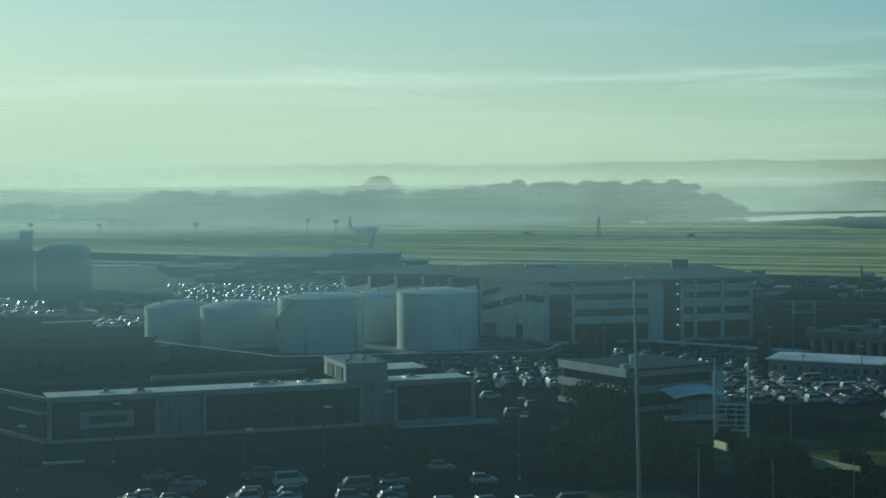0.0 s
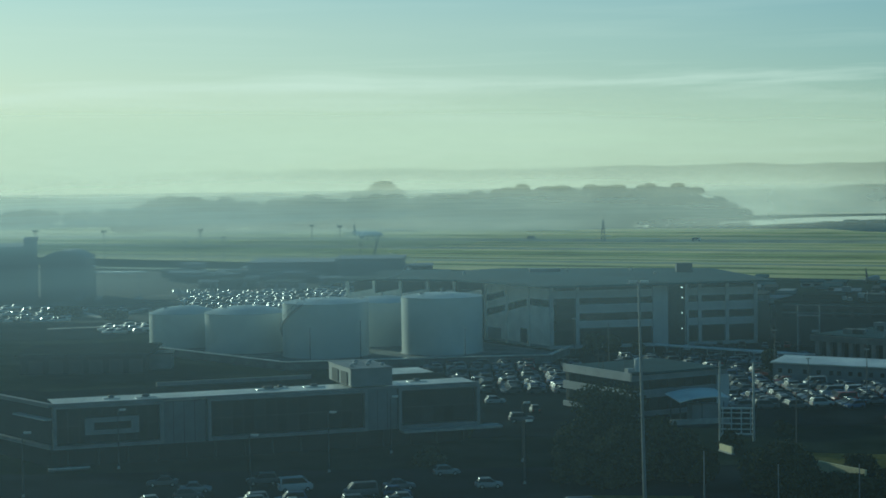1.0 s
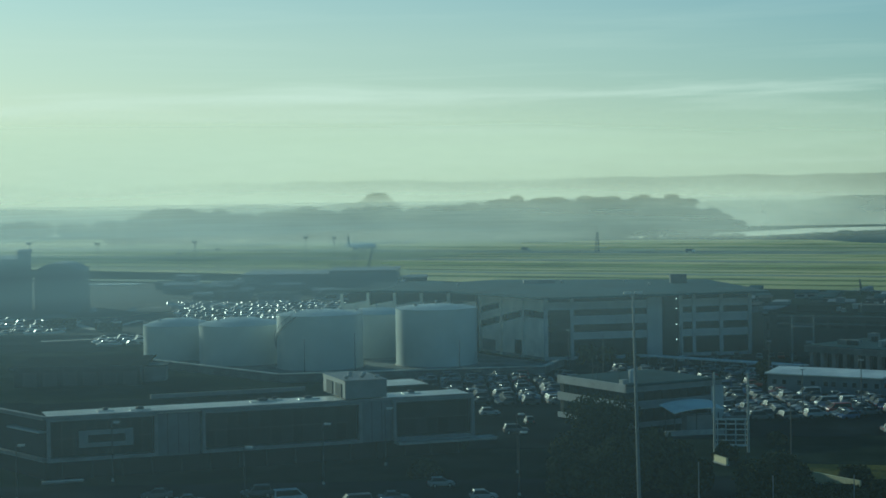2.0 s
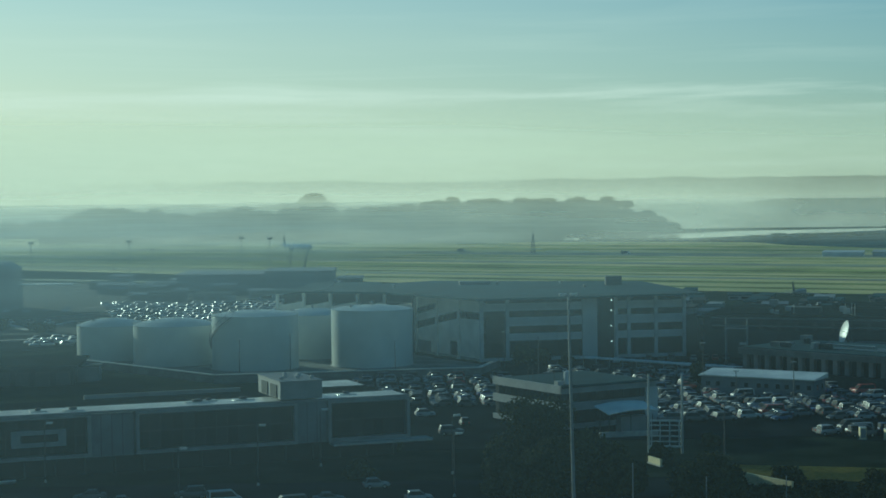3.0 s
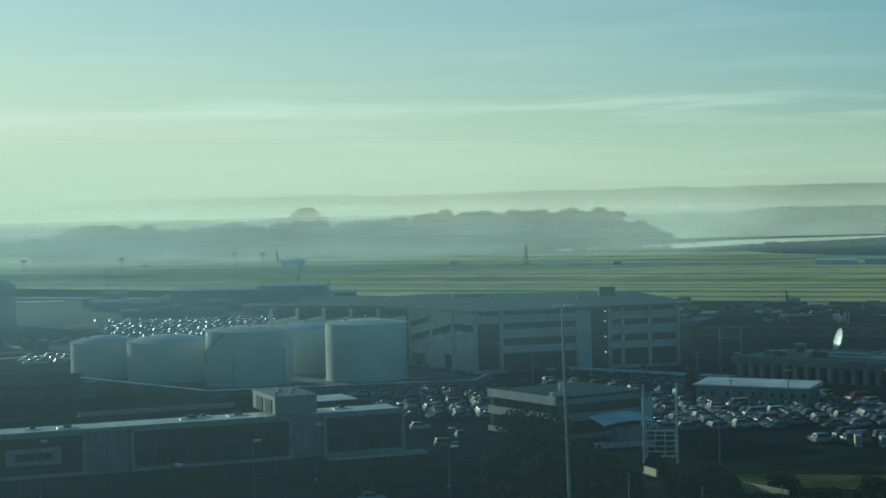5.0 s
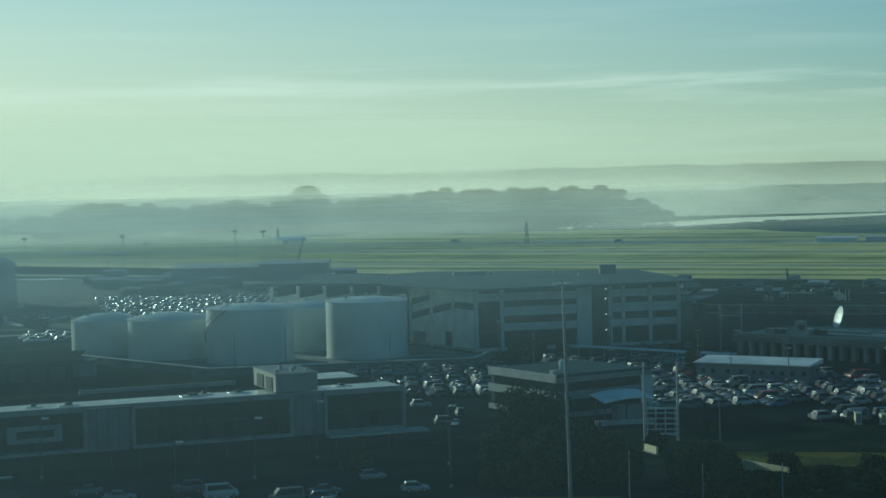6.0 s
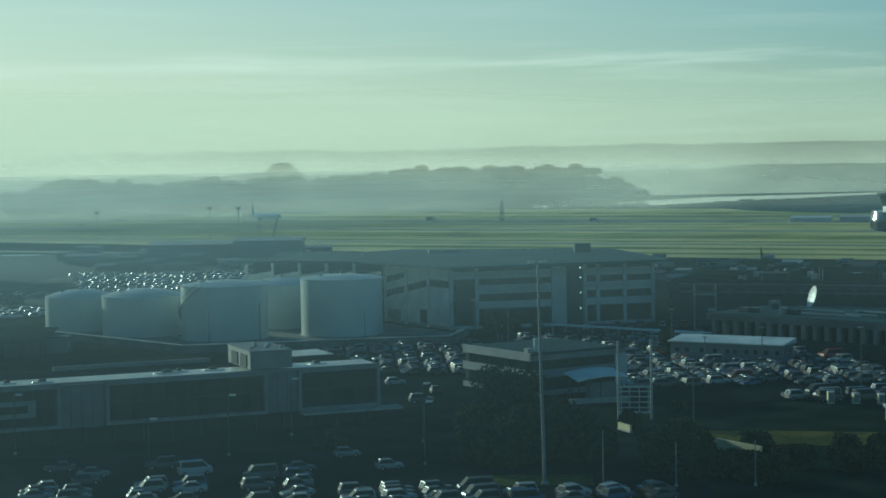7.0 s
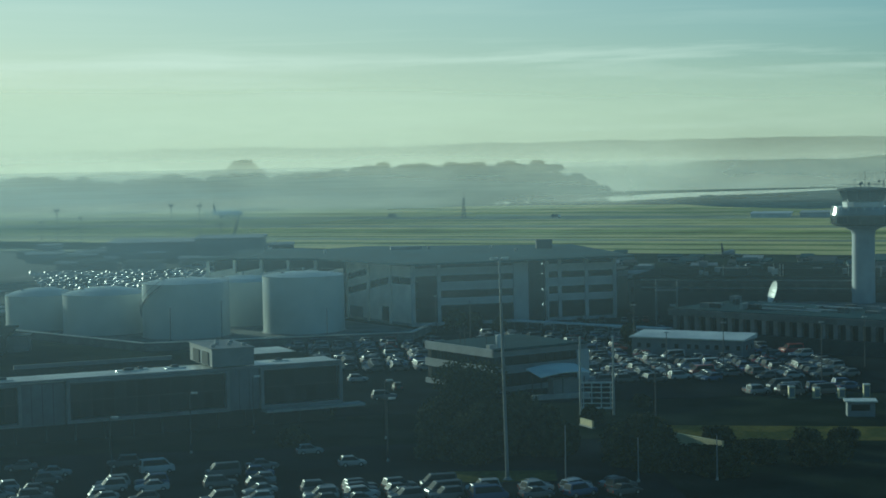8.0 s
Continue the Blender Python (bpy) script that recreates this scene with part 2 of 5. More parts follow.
def rod(bm, a, b, r0, r1=None, sides=8):
    """A round bar from a to b."""
    a, b = Vector(a), Vector(b)
    r1 = r0 if r1 is None else r1
    q = (b - a).to_track_quat("Z", "Y").to_matrix()
    ra = [bm.verts.new(a + q @ Vector((r0 * math.cos(2 * math.pi * i / sides), r0 * math.sin(2 * math.pi * i / sides), 0))) for i in range(sides)]
    rb = [bm.verts.new(b + q @ Vector((r1 * math.cos(2 * math.pi * i / sides), r1 * math.sin(2 * math.pi * i / sides), 0))) for i in range(sides)]
    bm.faces.new(ra[::-1])
    bm.faces.new(rb)
    for i in range(sides):
        j = (i + 1) % sides
        bm.faces.new((ra[i], ra[j], rb[j], rb[i]))
    return bm


def smooth(bm, angle=35):
    bm.normal_update()
    for f in bm.faces:
        f.smooth = True
    for e in bm.edges:
        if len(e.link_faces) == 2 and e.calc_face_angle(0) > radians(angle):
            e.smooth = False
    return bm


def part(name, bm, material, parent, label=""):
    me = bpy.data.meshes.new(name)
    bm.to_mesh(me)
    bm.free()
    me.materials.append(material)
    ob = new(name, me)
    ob.parent = parent
    return tagged(ob, label) if label else ob


def solo(name, bm, material, label, category, m=None, group="", kind=""):
    ob = part(name, bm, material, None)
    if m is not None:
        ob.matrix_world = m
    return tagged(ob, label, category, group, kind)


def thing(name, label, category, m, group="", kind=""):
    ob = new(name)
    ob.empty_display_size = 0.5
    ob.matrix_world = m
    return tagged(ob, label, category, group, kind)


def B():
    return bmesh.new()


def piece(name, mesh, parent, m):
    ob = new(name, mesh)
    ob.parent = parent
    ob.matrix_basis = m
    return ob


def mesh_of(name, bm, material):
    me = bpy.data.meshes.new(name)
    bm.to_mesh(me)
    bm.free()
    me.materials.append(material)
    return me


def quads(name, centres, sizes, material, seed=1):
    """Many small turned leaves or clumps round the centres given, as one mesh."""
    rng = np.random.default_rng(seed)
    n = len(centres)
    a = rng.normal(size=(n, 3))
    a /= np.linalg.norm(a, axis=1)[:, None]
    b = np.cross(a, rng.normal(size=(n, 3)))
    b /= np.linalg.norm(b, axis=1)[:, None]
    s = np.asarray(sizes)[:, None]
    c = np.asarray(centres)
    v = np.stack([c - a * s - b * s * 0.5, c + a * s * 0.2 - b * s * 0.8, c + a * s + b * s * 0.3, c - a * s * 0.3 + b * s * 0.8], 1).reshape(-1, 3)
    me = bpy.data.meshes.new(name)
    me.from_pydata(v.tolist(), [], np.arange(4 * n).reshape(n, 4).tolist())
    me.materials.append(material)
    return me


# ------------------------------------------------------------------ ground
solo("ground", prism(B(), [(-3500, -300), (3500, -300), (3500, 4900), (-3500, 4900)], -2.0, 0.0), LAWN, "dark grass and bare ground round the airport", "ground", kind="structure")

AIR = pose(40, 1180, 0, 0, 0, -30)


def strip(name, x0, y0, x1, y1, z, material, label, category="ground", m=AIR):
    return solo(name, prism(B(), [(x0, y0), (x1, y0), (x1, y1), (x0, y1)], z - 0.05, z), material, label, category, m, kind="structure")


solo("airfield_grass", prism(B(), [(-1600, -195), (-300, -225), (0, -262), (200, -318), (1500, -345), (1500, 330), (-1600, 330)], 0.01, 0.06), GRASS, "mown airfield grass in a pale, hazed tone", "grass", AIR, kind="structure")
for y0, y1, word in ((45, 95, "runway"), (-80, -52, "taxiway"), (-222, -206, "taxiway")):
    strip(word, -1600, y0, 1500, y1, 0.12, HAZED_RUNWAY, "long grey asphalt %s between grass strips" % word, word)
for y0, w, lean in ((8, 16, 0.022), (-128, 30, -0.035), (-170, 12, 0.03), (140, 26, 0.03), (215, 30, -0.025), (-24, 8, -0.015)):
    strip("worn_grass", -1500, y0, 1400, y0 + w, 0.10, FIELD_WORN, "darker worn strip in the airfield grass", "grass", AIR @ pose(0, 0, 0, 0, 0, math.degrees(lean)))
for y0, w, x0 in ((-150, 16, -1500), (-196, 9, -1500), (-262, 15, 60), (-300, 10, 230)):
    strip("dark_grass", x0, y0, 1400, y0 + w, 0.14, DARK_GRASS, "long dark strip of uncut airfield grass", "grass", AIR @ pose(0, 0, 0, 0, 0, 0.6))
strip("apron", -1500, -560, 160, -350, 0.05, APRON, "wide grey asphalt apron beside the grass", "apron")
strip("apron_edge", -900, -338, 60, -322, 0.06, HAZED_RUNWAY, "pale concrete shoulder along the apron", "apron")


def paved(name, x0, y0, x1, y1, z=0.05, material=ASPHALT, label="dark asphalt car park", turn=0.0):
    m = pose((x0 + x1) / 2, (y0 + y1) / 2, 0, 0, 0, turn)
    w, h = (x1 - x0) / 2, (y1 - y0) / 2
    return strip(name, -w, -h, w, h, z, material, label, "car park", m)


paved("car_park_near", -75, 205, 47, 268)
paved("car_park_right", 33, 309, 150, 425, 0.06)
paved("car_park_middle", -12, 300, 36, 428, 0.05)
paved("car_park_far", -190, 560, -20, 745, 0.045, APRON)
paved("terminal_apron", 30, 425, 330, 640, 0.04, ASPHALT, "dark asphalt forecourt round the terminal")
paved("service_road", -190, 500, -95, 560, 0.07, ASPHALT, "asphalt road beside the tank farm")

# estuary beyond the airfield
solo("water", prism(B(), [(120, 1500), (190, 1472), (262, 1530), (328, 1594), (420, 1668), (517, 1758), (800, 1960), (800, 2080), (537, 1842), (366, 1782), (214, 1595), (120, 1560)], 0.0, 0.25), WATER, "still estuary water shining under the low sun", "water", kind="structure")
solo("headland", prism(B(), [(288, 1505), (330, 1590), (420, 1664), (517, 1754), (760, 1925), (760, 1400), (357, 1240), (313, 1330)], 0.0, 0.32), HEADLAND, "dark scrubby headland beside the estuary", "ground", kind="structure")


# ------------------------------------------------------------------ distance
def ridge(name, y, x0, x1, step, height, label, depth=250, seed=3.0):
    """A long hill: a crest of uneven height with slopes down on both sides."""
    n = int((x1 - x0) / step) + 1
    rows = []
    for k, (dy, share) in enumerate(((-depth, 0.0), (-depth * 0.45, 0.55), (0, 1.0), (depth * 0.6, 0.5), (depth, 0.0))):
        row = []
        for i in range(n):
            x = x0 + i * step
            h = height(x) * share
            h += share * 3.0 * noise.noise(Vector((x * 0.012, k * 1.7, seed)))
            row.append((x, y + dy + 40 * noise.noise(Vector((x * 0.004, k, seed))), max(h, -1.0) if share else -1.0))
        rows.append(row)
    verts = [p for row in rows for p in row]
    faces = [(k * n + i, k * n + i + 1, (k + 1) * n + i + 1, (k + 1) * n + i) for k in range(len(rows) - 1) for i in range(n - 1)]
    me = bpy.data.meshes.new(name)
    me.from_pydata(verts, [], faces)
    me.materials.append(HILL)
    for p in me.polygons:
        p.use_smooth = True
    return tagged(new(name, me), label, "hill", kind="structure")


def far_height(x):
    return 68 + 10 * noise.noise(Vector((x * 0.0016, 0, 2))) + 5 * noise.noise(Vector((x * 0.006, 4, 2))) + 4 * max(0.0, min(1.0, (x - 250) / 500))


def near_height(x):
    return 22 + 8 * noise.noise(Vector((x * 0.003, 7, 1))) + 5 * noise.noise(Vector((x * 0.011, 3, 1))) + 6 * max(0.0, min(1.0, (x - 500) / 500))


ridge("backdrop_hills", 4500, -2400, 2900, 40, far_height, "low misty hills along the horizon")
ridge("backdrop_lowland", 2900, -1700, 2300, 25, near_height, "wooded low rise beyond the estuary in mist", 160, 9.0)
bm = B()
for cx, cy, r, h in ((-90, 2550, 32, 41.5),):
    turned(bm, [(r * 2.4, -1), (r * 1.5, h * 0.4), (r * 0.75, h * 0.72), (r * 0.36, h * 0.97), (r * 0.15, h), (0, h * 0.98)], 28, cx, cy, cap=False)
for v in bm.verts:
    v.co += Vector((5 * noise.noise(v.co * 0.03), 5 * noise.noise(v.co * 0.03 + Vector((9, 0, 0))), 2.0 * noise.noise(v.co * 0.05)))
solo("volcanic_mound", smooth(bm, 80), HILL, "small flat-topped volcanic cone in morning mist", "hill", kind="structure")


def woods(name, crowns, seed, label, leaf=1.1):
    """A belt of far trees; each crown is (x, y, height, width, depth of the crown) and is built of leaf clumps on a trunk with limbs."""
    rng = np.random.default_rng(seed)
    cs, ss = [], []
    bm = B()
    for x, y, h, w, d in crowns:
        n = int(90 * w + 40 * d)
        u = rng.normal(size=(n, 3))
        u /= np.linalg.norm(u, axis=1)[:, None]
        shell = rng.uniform(0.45, 1.0, (n, 1)) ** 0.5
        u[:, 2] = np.sign(u[:, 2]) * np.abs(u[:, 2]) ** 0.75
        lump = 1 + 0.05 * np.sin(np.arctan2(u[:, 1:2], u[:, :1]) * 5 + x) * (1 - np.abs(u[:, 2:]))
        c = u * shell * lump * (w * 0.5, w * 0.42, d * 0.5) + (x, y, h - d * 0.5)
        c[:, 2] = np.maximum(c[:, 2], 0.4)
        cs.append(c)
        ss.append(rng.uniform(0.7, 1.7, n) * leaf)
        core = rng.uniform(-1, 1, (60, 3)) * (w * 0.3, w * 0.25, d * 0.28) + (x, y, h - d * 0.55)
        cs.append(core)
        ss.append(np.full(60, min(w, d) * 0.16))
        rod(bm, (x, y, 0), (x, y, h - d * 0.4), 0.5, 0.25, 6)
        for k in range(4):
            a = rng.uniform(0, 6.28)
            rod(bm, (x, y, max(0.5, h - d * 0.9)), (x + w * 0.3 * math.cos(a), y + w * 0.25 * math.sin(a), h - d * 0.45), 0.25, 0.1, 5)
    ob = tagged(new(name, quads(name, np.concatenate(cs), np.concatenate(ss), LEAF_FAR, seed)), label, "trees", kind="stuff")
    part("trunks", bm, BARK, ob)
    return ob


def run_of(x0, x1, y, tall, wide, seed, deep=0.9, gap=0.0, scatter=25, step=(0.45, 0.8)):
    """Crowns side by side along a line, of uneven height and width."""
    rng = random.Random(seed)
    out, x = [], x0
    while x < x1:
        h, w = tall(x) * rng.uniform(0.88, 1.04), rng.uniform(*wide)
        if rng.random() >= gap:
            out.append((x, y + rng.uniform(-scatter, scatter), h, w, h * deep))
        x += w * rng.uniform(*step)
    return out


# a broad clump standing free, then an unbroken belt that rises towards the pines
woods("tree_clump", [(-262, 1615, 28, 34, 26), (-248, 1600, 31, 38, 29), (-232, 1610, 30.5, 36, 28), (-278, 1625, 23, 22, 21), (-216, 1612, 27, 26, 24), (-206, 1615, 20, 18, 18)], 5, "broad rounded clump of evergreens standing in mist")
woods("shelter_belt", run_of(-200, 175, 1630, lambda x: 28.5 + 2.5 * min(1, max(0, (x + 200) / 160)) + 1.5 * noise.noise(Vector((x * 0.02, 0, 5))), (20, 38), 15, 0.92) + [(8, 1560, 30, 40, 27), (-8, 1570, 26, 26, 22), (-112, 1590, 26, 40, 23)], 6, "tall evergreen shelter belt beyond the airfield in mist")
woods("pine_row", run_of(48, 236, 1640, lambda x: 35.8 + 1.0 * noise.noise(Vector((x * 0.05, 1, 1))), (11, 20), 16, 0.17, 0.0, 12, (0.4, 0.7)) + run_of(160, 246, 1650, lambda x: 31 - 7 * max(0, (x - 225) / 22), (16, 26), 17, 0.92) + [(252, 1650, 24, 20, 22), (264, 1655, 18, 18, 17), (277, 1660, 12, 18, 11)], 7, "row of tall pines with flat broken crowns in mist", 0.75)
woods("undergrowth", run_of(-290, 250, 1590, lambda x: 6.5 + 2 * noise.noise(Vector((x * 0.03, 3, 2))), (10, 18), 23, 0.95, 0.08, 12), 13, "low dark undergrowth along the foot of the shelter belt", 0.7)
woods("hedge_trees", run_of(-560, -285, 1900, lambda x: 16 + 3 * noise.noise(Vector((x * 0.012, 2, 1))), (18, 34), 18, 0.9, 0.12), 8, "distant trees fading into mist")
woods("shore_scrub", run_of(335, 620, 1560, lambda x: 1.5 + 0.6 * noise.noise(Vector((x * 0.05, 2, 4))), (10, 22), 19, 0.95, 0.1, 90), 12, "low dark scrub on the headland", 0.5)
woods("far_shore_trees", run_of(200, 860, 2200, lambda x: 12 + 4 * noise.noise(Vector((x * 0.012, 5, 1))), (22, 40), 20, 0.9, 0.1), 9, "low trees on the far shore in mist", 1.3)


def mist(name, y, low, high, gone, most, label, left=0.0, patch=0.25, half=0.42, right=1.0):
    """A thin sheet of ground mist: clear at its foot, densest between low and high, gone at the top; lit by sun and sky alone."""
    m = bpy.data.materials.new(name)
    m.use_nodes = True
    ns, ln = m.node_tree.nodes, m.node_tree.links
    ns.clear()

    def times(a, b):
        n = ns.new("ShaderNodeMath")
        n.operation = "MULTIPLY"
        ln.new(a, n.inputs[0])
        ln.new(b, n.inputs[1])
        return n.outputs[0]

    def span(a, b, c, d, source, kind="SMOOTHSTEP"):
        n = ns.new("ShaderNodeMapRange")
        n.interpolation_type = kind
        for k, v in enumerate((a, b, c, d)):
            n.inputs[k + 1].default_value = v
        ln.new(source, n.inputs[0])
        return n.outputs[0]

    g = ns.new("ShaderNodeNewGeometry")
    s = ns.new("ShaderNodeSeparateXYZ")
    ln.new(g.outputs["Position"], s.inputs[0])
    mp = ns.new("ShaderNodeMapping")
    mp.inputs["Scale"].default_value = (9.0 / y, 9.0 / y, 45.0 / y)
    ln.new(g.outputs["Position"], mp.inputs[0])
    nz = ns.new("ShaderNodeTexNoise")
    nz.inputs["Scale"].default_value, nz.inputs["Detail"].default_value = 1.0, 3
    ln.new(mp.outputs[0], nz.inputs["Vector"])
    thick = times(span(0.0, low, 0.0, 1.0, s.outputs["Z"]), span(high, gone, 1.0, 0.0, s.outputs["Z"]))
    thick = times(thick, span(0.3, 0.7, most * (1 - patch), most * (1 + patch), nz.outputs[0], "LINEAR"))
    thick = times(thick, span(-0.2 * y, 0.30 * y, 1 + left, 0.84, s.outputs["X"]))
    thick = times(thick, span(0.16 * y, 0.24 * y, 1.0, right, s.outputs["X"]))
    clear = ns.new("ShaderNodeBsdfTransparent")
    veil = ns.new("ShaderNodeBsdfTranslucent")
    veil.inputs[0].default_value = (0.49, 0.50, 0.455, 1)
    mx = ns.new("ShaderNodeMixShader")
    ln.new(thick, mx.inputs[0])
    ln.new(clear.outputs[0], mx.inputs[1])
    ln.new(veil.outputs[0], mx.inputs[2])
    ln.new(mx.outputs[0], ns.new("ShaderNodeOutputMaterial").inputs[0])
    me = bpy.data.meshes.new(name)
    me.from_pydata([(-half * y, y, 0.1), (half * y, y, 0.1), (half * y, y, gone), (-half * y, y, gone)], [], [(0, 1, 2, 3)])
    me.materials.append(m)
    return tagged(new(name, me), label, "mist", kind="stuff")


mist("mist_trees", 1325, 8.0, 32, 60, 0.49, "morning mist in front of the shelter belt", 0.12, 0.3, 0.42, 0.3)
mist("mist_shore", 1905, 0.6, 24, 56, 0.50, "morning mist over the far shore", 0.3, 0.4)
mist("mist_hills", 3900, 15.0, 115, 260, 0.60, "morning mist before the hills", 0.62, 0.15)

# sheet added high over the roofs to imitate haze, faint over the car parks and denser over the airfield
m = bpy.data.materials.new("haze_sheet")
m.use_nodes = True
ns, ln = m.node_tree.nodes, m.node_tree.links
ns.clear()
geo = ns.new("ShaderNodeNewGeometry")
sep = ns.new("ShaderNodeSeparateXYZ")
ln.new(geo.outputs["Position"], sep.inputs[0])
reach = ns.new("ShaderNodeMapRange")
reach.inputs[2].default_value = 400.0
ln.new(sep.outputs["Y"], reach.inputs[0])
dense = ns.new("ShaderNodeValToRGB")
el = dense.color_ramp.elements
# opacity follows distance from the eye; its near end lifts close dark tones
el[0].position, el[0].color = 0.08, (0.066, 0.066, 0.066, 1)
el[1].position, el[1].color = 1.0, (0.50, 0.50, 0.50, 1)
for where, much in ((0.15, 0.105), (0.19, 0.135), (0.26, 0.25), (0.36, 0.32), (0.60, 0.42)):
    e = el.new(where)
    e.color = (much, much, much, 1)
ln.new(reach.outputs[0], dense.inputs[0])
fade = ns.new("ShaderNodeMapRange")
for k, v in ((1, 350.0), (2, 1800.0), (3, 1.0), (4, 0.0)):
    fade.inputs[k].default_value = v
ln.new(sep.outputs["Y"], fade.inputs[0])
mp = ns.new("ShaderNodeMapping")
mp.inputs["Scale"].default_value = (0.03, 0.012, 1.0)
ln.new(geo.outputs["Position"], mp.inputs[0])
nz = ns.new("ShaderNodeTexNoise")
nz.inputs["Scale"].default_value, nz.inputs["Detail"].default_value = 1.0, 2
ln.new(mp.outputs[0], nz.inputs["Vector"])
# the veil thins towards the right by bearing from the camera
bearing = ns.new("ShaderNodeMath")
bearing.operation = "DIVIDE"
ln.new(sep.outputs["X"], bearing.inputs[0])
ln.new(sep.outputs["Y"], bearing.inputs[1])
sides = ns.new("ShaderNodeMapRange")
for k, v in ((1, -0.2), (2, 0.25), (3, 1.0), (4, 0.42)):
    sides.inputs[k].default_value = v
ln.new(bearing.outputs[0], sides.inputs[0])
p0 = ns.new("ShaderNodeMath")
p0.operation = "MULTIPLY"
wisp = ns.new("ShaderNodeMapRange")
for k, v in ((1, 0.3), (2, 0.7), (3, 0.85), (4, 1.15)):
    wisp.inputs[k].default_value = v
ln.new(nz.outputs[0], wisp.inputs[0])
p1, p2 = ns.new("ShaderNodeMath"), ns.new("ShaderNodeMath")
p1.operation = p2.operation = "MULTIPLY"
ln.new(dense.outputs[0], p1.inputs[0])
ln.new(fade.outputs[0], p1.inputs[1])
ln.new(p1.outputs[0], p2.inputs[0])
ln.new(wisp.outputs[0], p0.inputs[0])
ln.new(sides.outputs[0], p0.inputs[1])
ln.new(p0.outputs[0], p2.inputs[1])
clear = ns.new("ShaderNodeBsdfTransparent")
veil = ns.new("ShaderNodeBsdfDiffuse")
veil.inputs[0].default_value = (0.84, 0.98, 0.925, 1)
mx = ns.new("ShaderNodeMixShader")
ln.new(p2.outputs[0], mx.inputs[0])
ln.new(clear.outputs[0], mx.inputs[1])
ln.new(veil.outputs[0], mx.inputs[2])
ln.new(mx.outputs[0], ns.new("ShaderNodeOutputMaterial").inputs[0])
me = bpy.data.meshes.new("haze_sheet")
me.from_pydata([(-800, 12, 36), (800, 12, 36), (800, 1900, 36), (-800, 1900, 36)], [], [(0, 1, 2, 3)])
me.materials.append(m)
tagged(new("haze_sheet", me), "added level sheet standing in for haze over the airport", "mist", kind="stuff")


# ------------------------------------------------------------------ tank farm
def tank(x, y, r, h, dome, label, stair=None, ring=True):
    t = thing("storage_tank", label, "storage tank", pose(x, y, 0), "fuel tanks")
    part("shell", smooth(turned(B(), [(r, 0), (r, h)], 72), 40), TANK_WHITE, t)
    part("roof", smooth(turned(B(), [(r + 0.05, h - 0.15), (r + 0.12, h + 0.05), (r * 0.75, h + dome * 0.5), (r * 0.4, h + dome * 0.86), (0, h + dome)], 72), 50), TANK_WHITE, t, "shallow domed steel roof")
    for k in (1, 2, 3, 4):
        part("seam", turned(B(), [(r + 0.0, h * k / 5 - 0.04), (r + 0.025, h * k / 5 - 0.04), (r + 0.025, h * k / 5 + 0.04), (r, h * k / 5 + 0.04)], 72, cap=False), TANK_WHITE, t)
    part("base_ring", turned(B(), [(r + 0.35, 0.0), (r + 0.35, 0.3), (r, 0.3)], 72, cap=False), CONCRETE, t, "concrete footing")
    bm = B()
    n = 40
    for k in range(n):
        a = 2 * math.pi * k / n
        rod(bm, ((r - 0.1) * math.cos(a), (r - 0.1) * math.sin(a), h), ((r - 0.1) * math.cos(a), (r - 0.1) * math.sin(a), h + 1.0), 0.03, sides=5)
        b = 2 * math.pi * (k + 1) / n
        for z in (0.55, 1.0):
            rod(bm, ((r - 0.1) * math.cos(a), (r - 0.1) * math.sin(a), h + z), ((r - 0.1) * math.cos(b), (r - 0.1) * math.sin(b), h + z), 0.025, sides=5)
    if ring:
        part("roof_railing", bm, STEEL, t)
    else:
        bm.free()
    part("vent", turned(B(), [(0.25, h + dome - 0.2), (0.25, h + dome + 0.6), (0.5, h + dome + 0.7), (0.1, h + dome + 0.95)], 12), STEEL, t)
    part("manhole", turned(B(), [(0.5, h + dome * 0.6), (0.5, h + dome * 0.6 + 0.5)], 12, -r * 0.5, -r * 0.2), STEEL, t)
    if stair:
        a0, a1 = stair
        bm, rail = B(), B()
        steps = 56
        for k in range(steps):
            a = radians(a0 + (a1 - a0) * k / steps)
            z = h * (k + 1) / steps
            b = radians(a0 + (a1 - a0) * (k + 1) / steps)
            p = [((r + w) * math.cos(q), (r + w) * math.sin(q)) for q, w in ((a, 0.02), (a, 0.6), (b, 0.6), (b, 0.02))]
            prism(bm, p, z - 0.16, z)
            rod(rail, (*p[1], z + 1.0), (*p[2], z + h / steps + 1.0), 0.05, sides=5)
            if k % 4 == 0:
                rod(rail, (*p[1], z), (*p[1], z + 1.0), 0.04, sides=5)
        part("stair_tread", bm, POLE, t, "spiral stair round the shell")
        part("stair_rail", rail, POLE, t)
    return t


tank(-70.5, 474, 9.3, 9.2, 1.9, "squat off-white steel fuel tank with a domed roof")
tank(-52.3, 459, 10.6, 10.2, 1.8, "squat off-white steel fuel tank with a domed roof")
tank(-30.7, 445, 10.8, 13.5, 1.1, "tall off-white steel fuel tank with a spiral stair", stair=(128, 243))
tank(-17.5, 474, 10.4, 11.6, 1.4, "off-white steel fuel tank standing behind two taller ones")
tank(-1.5, 449, 10.3, 14.3, 1.0, "tall off-white steel fuel tank, its edge in sunlight")


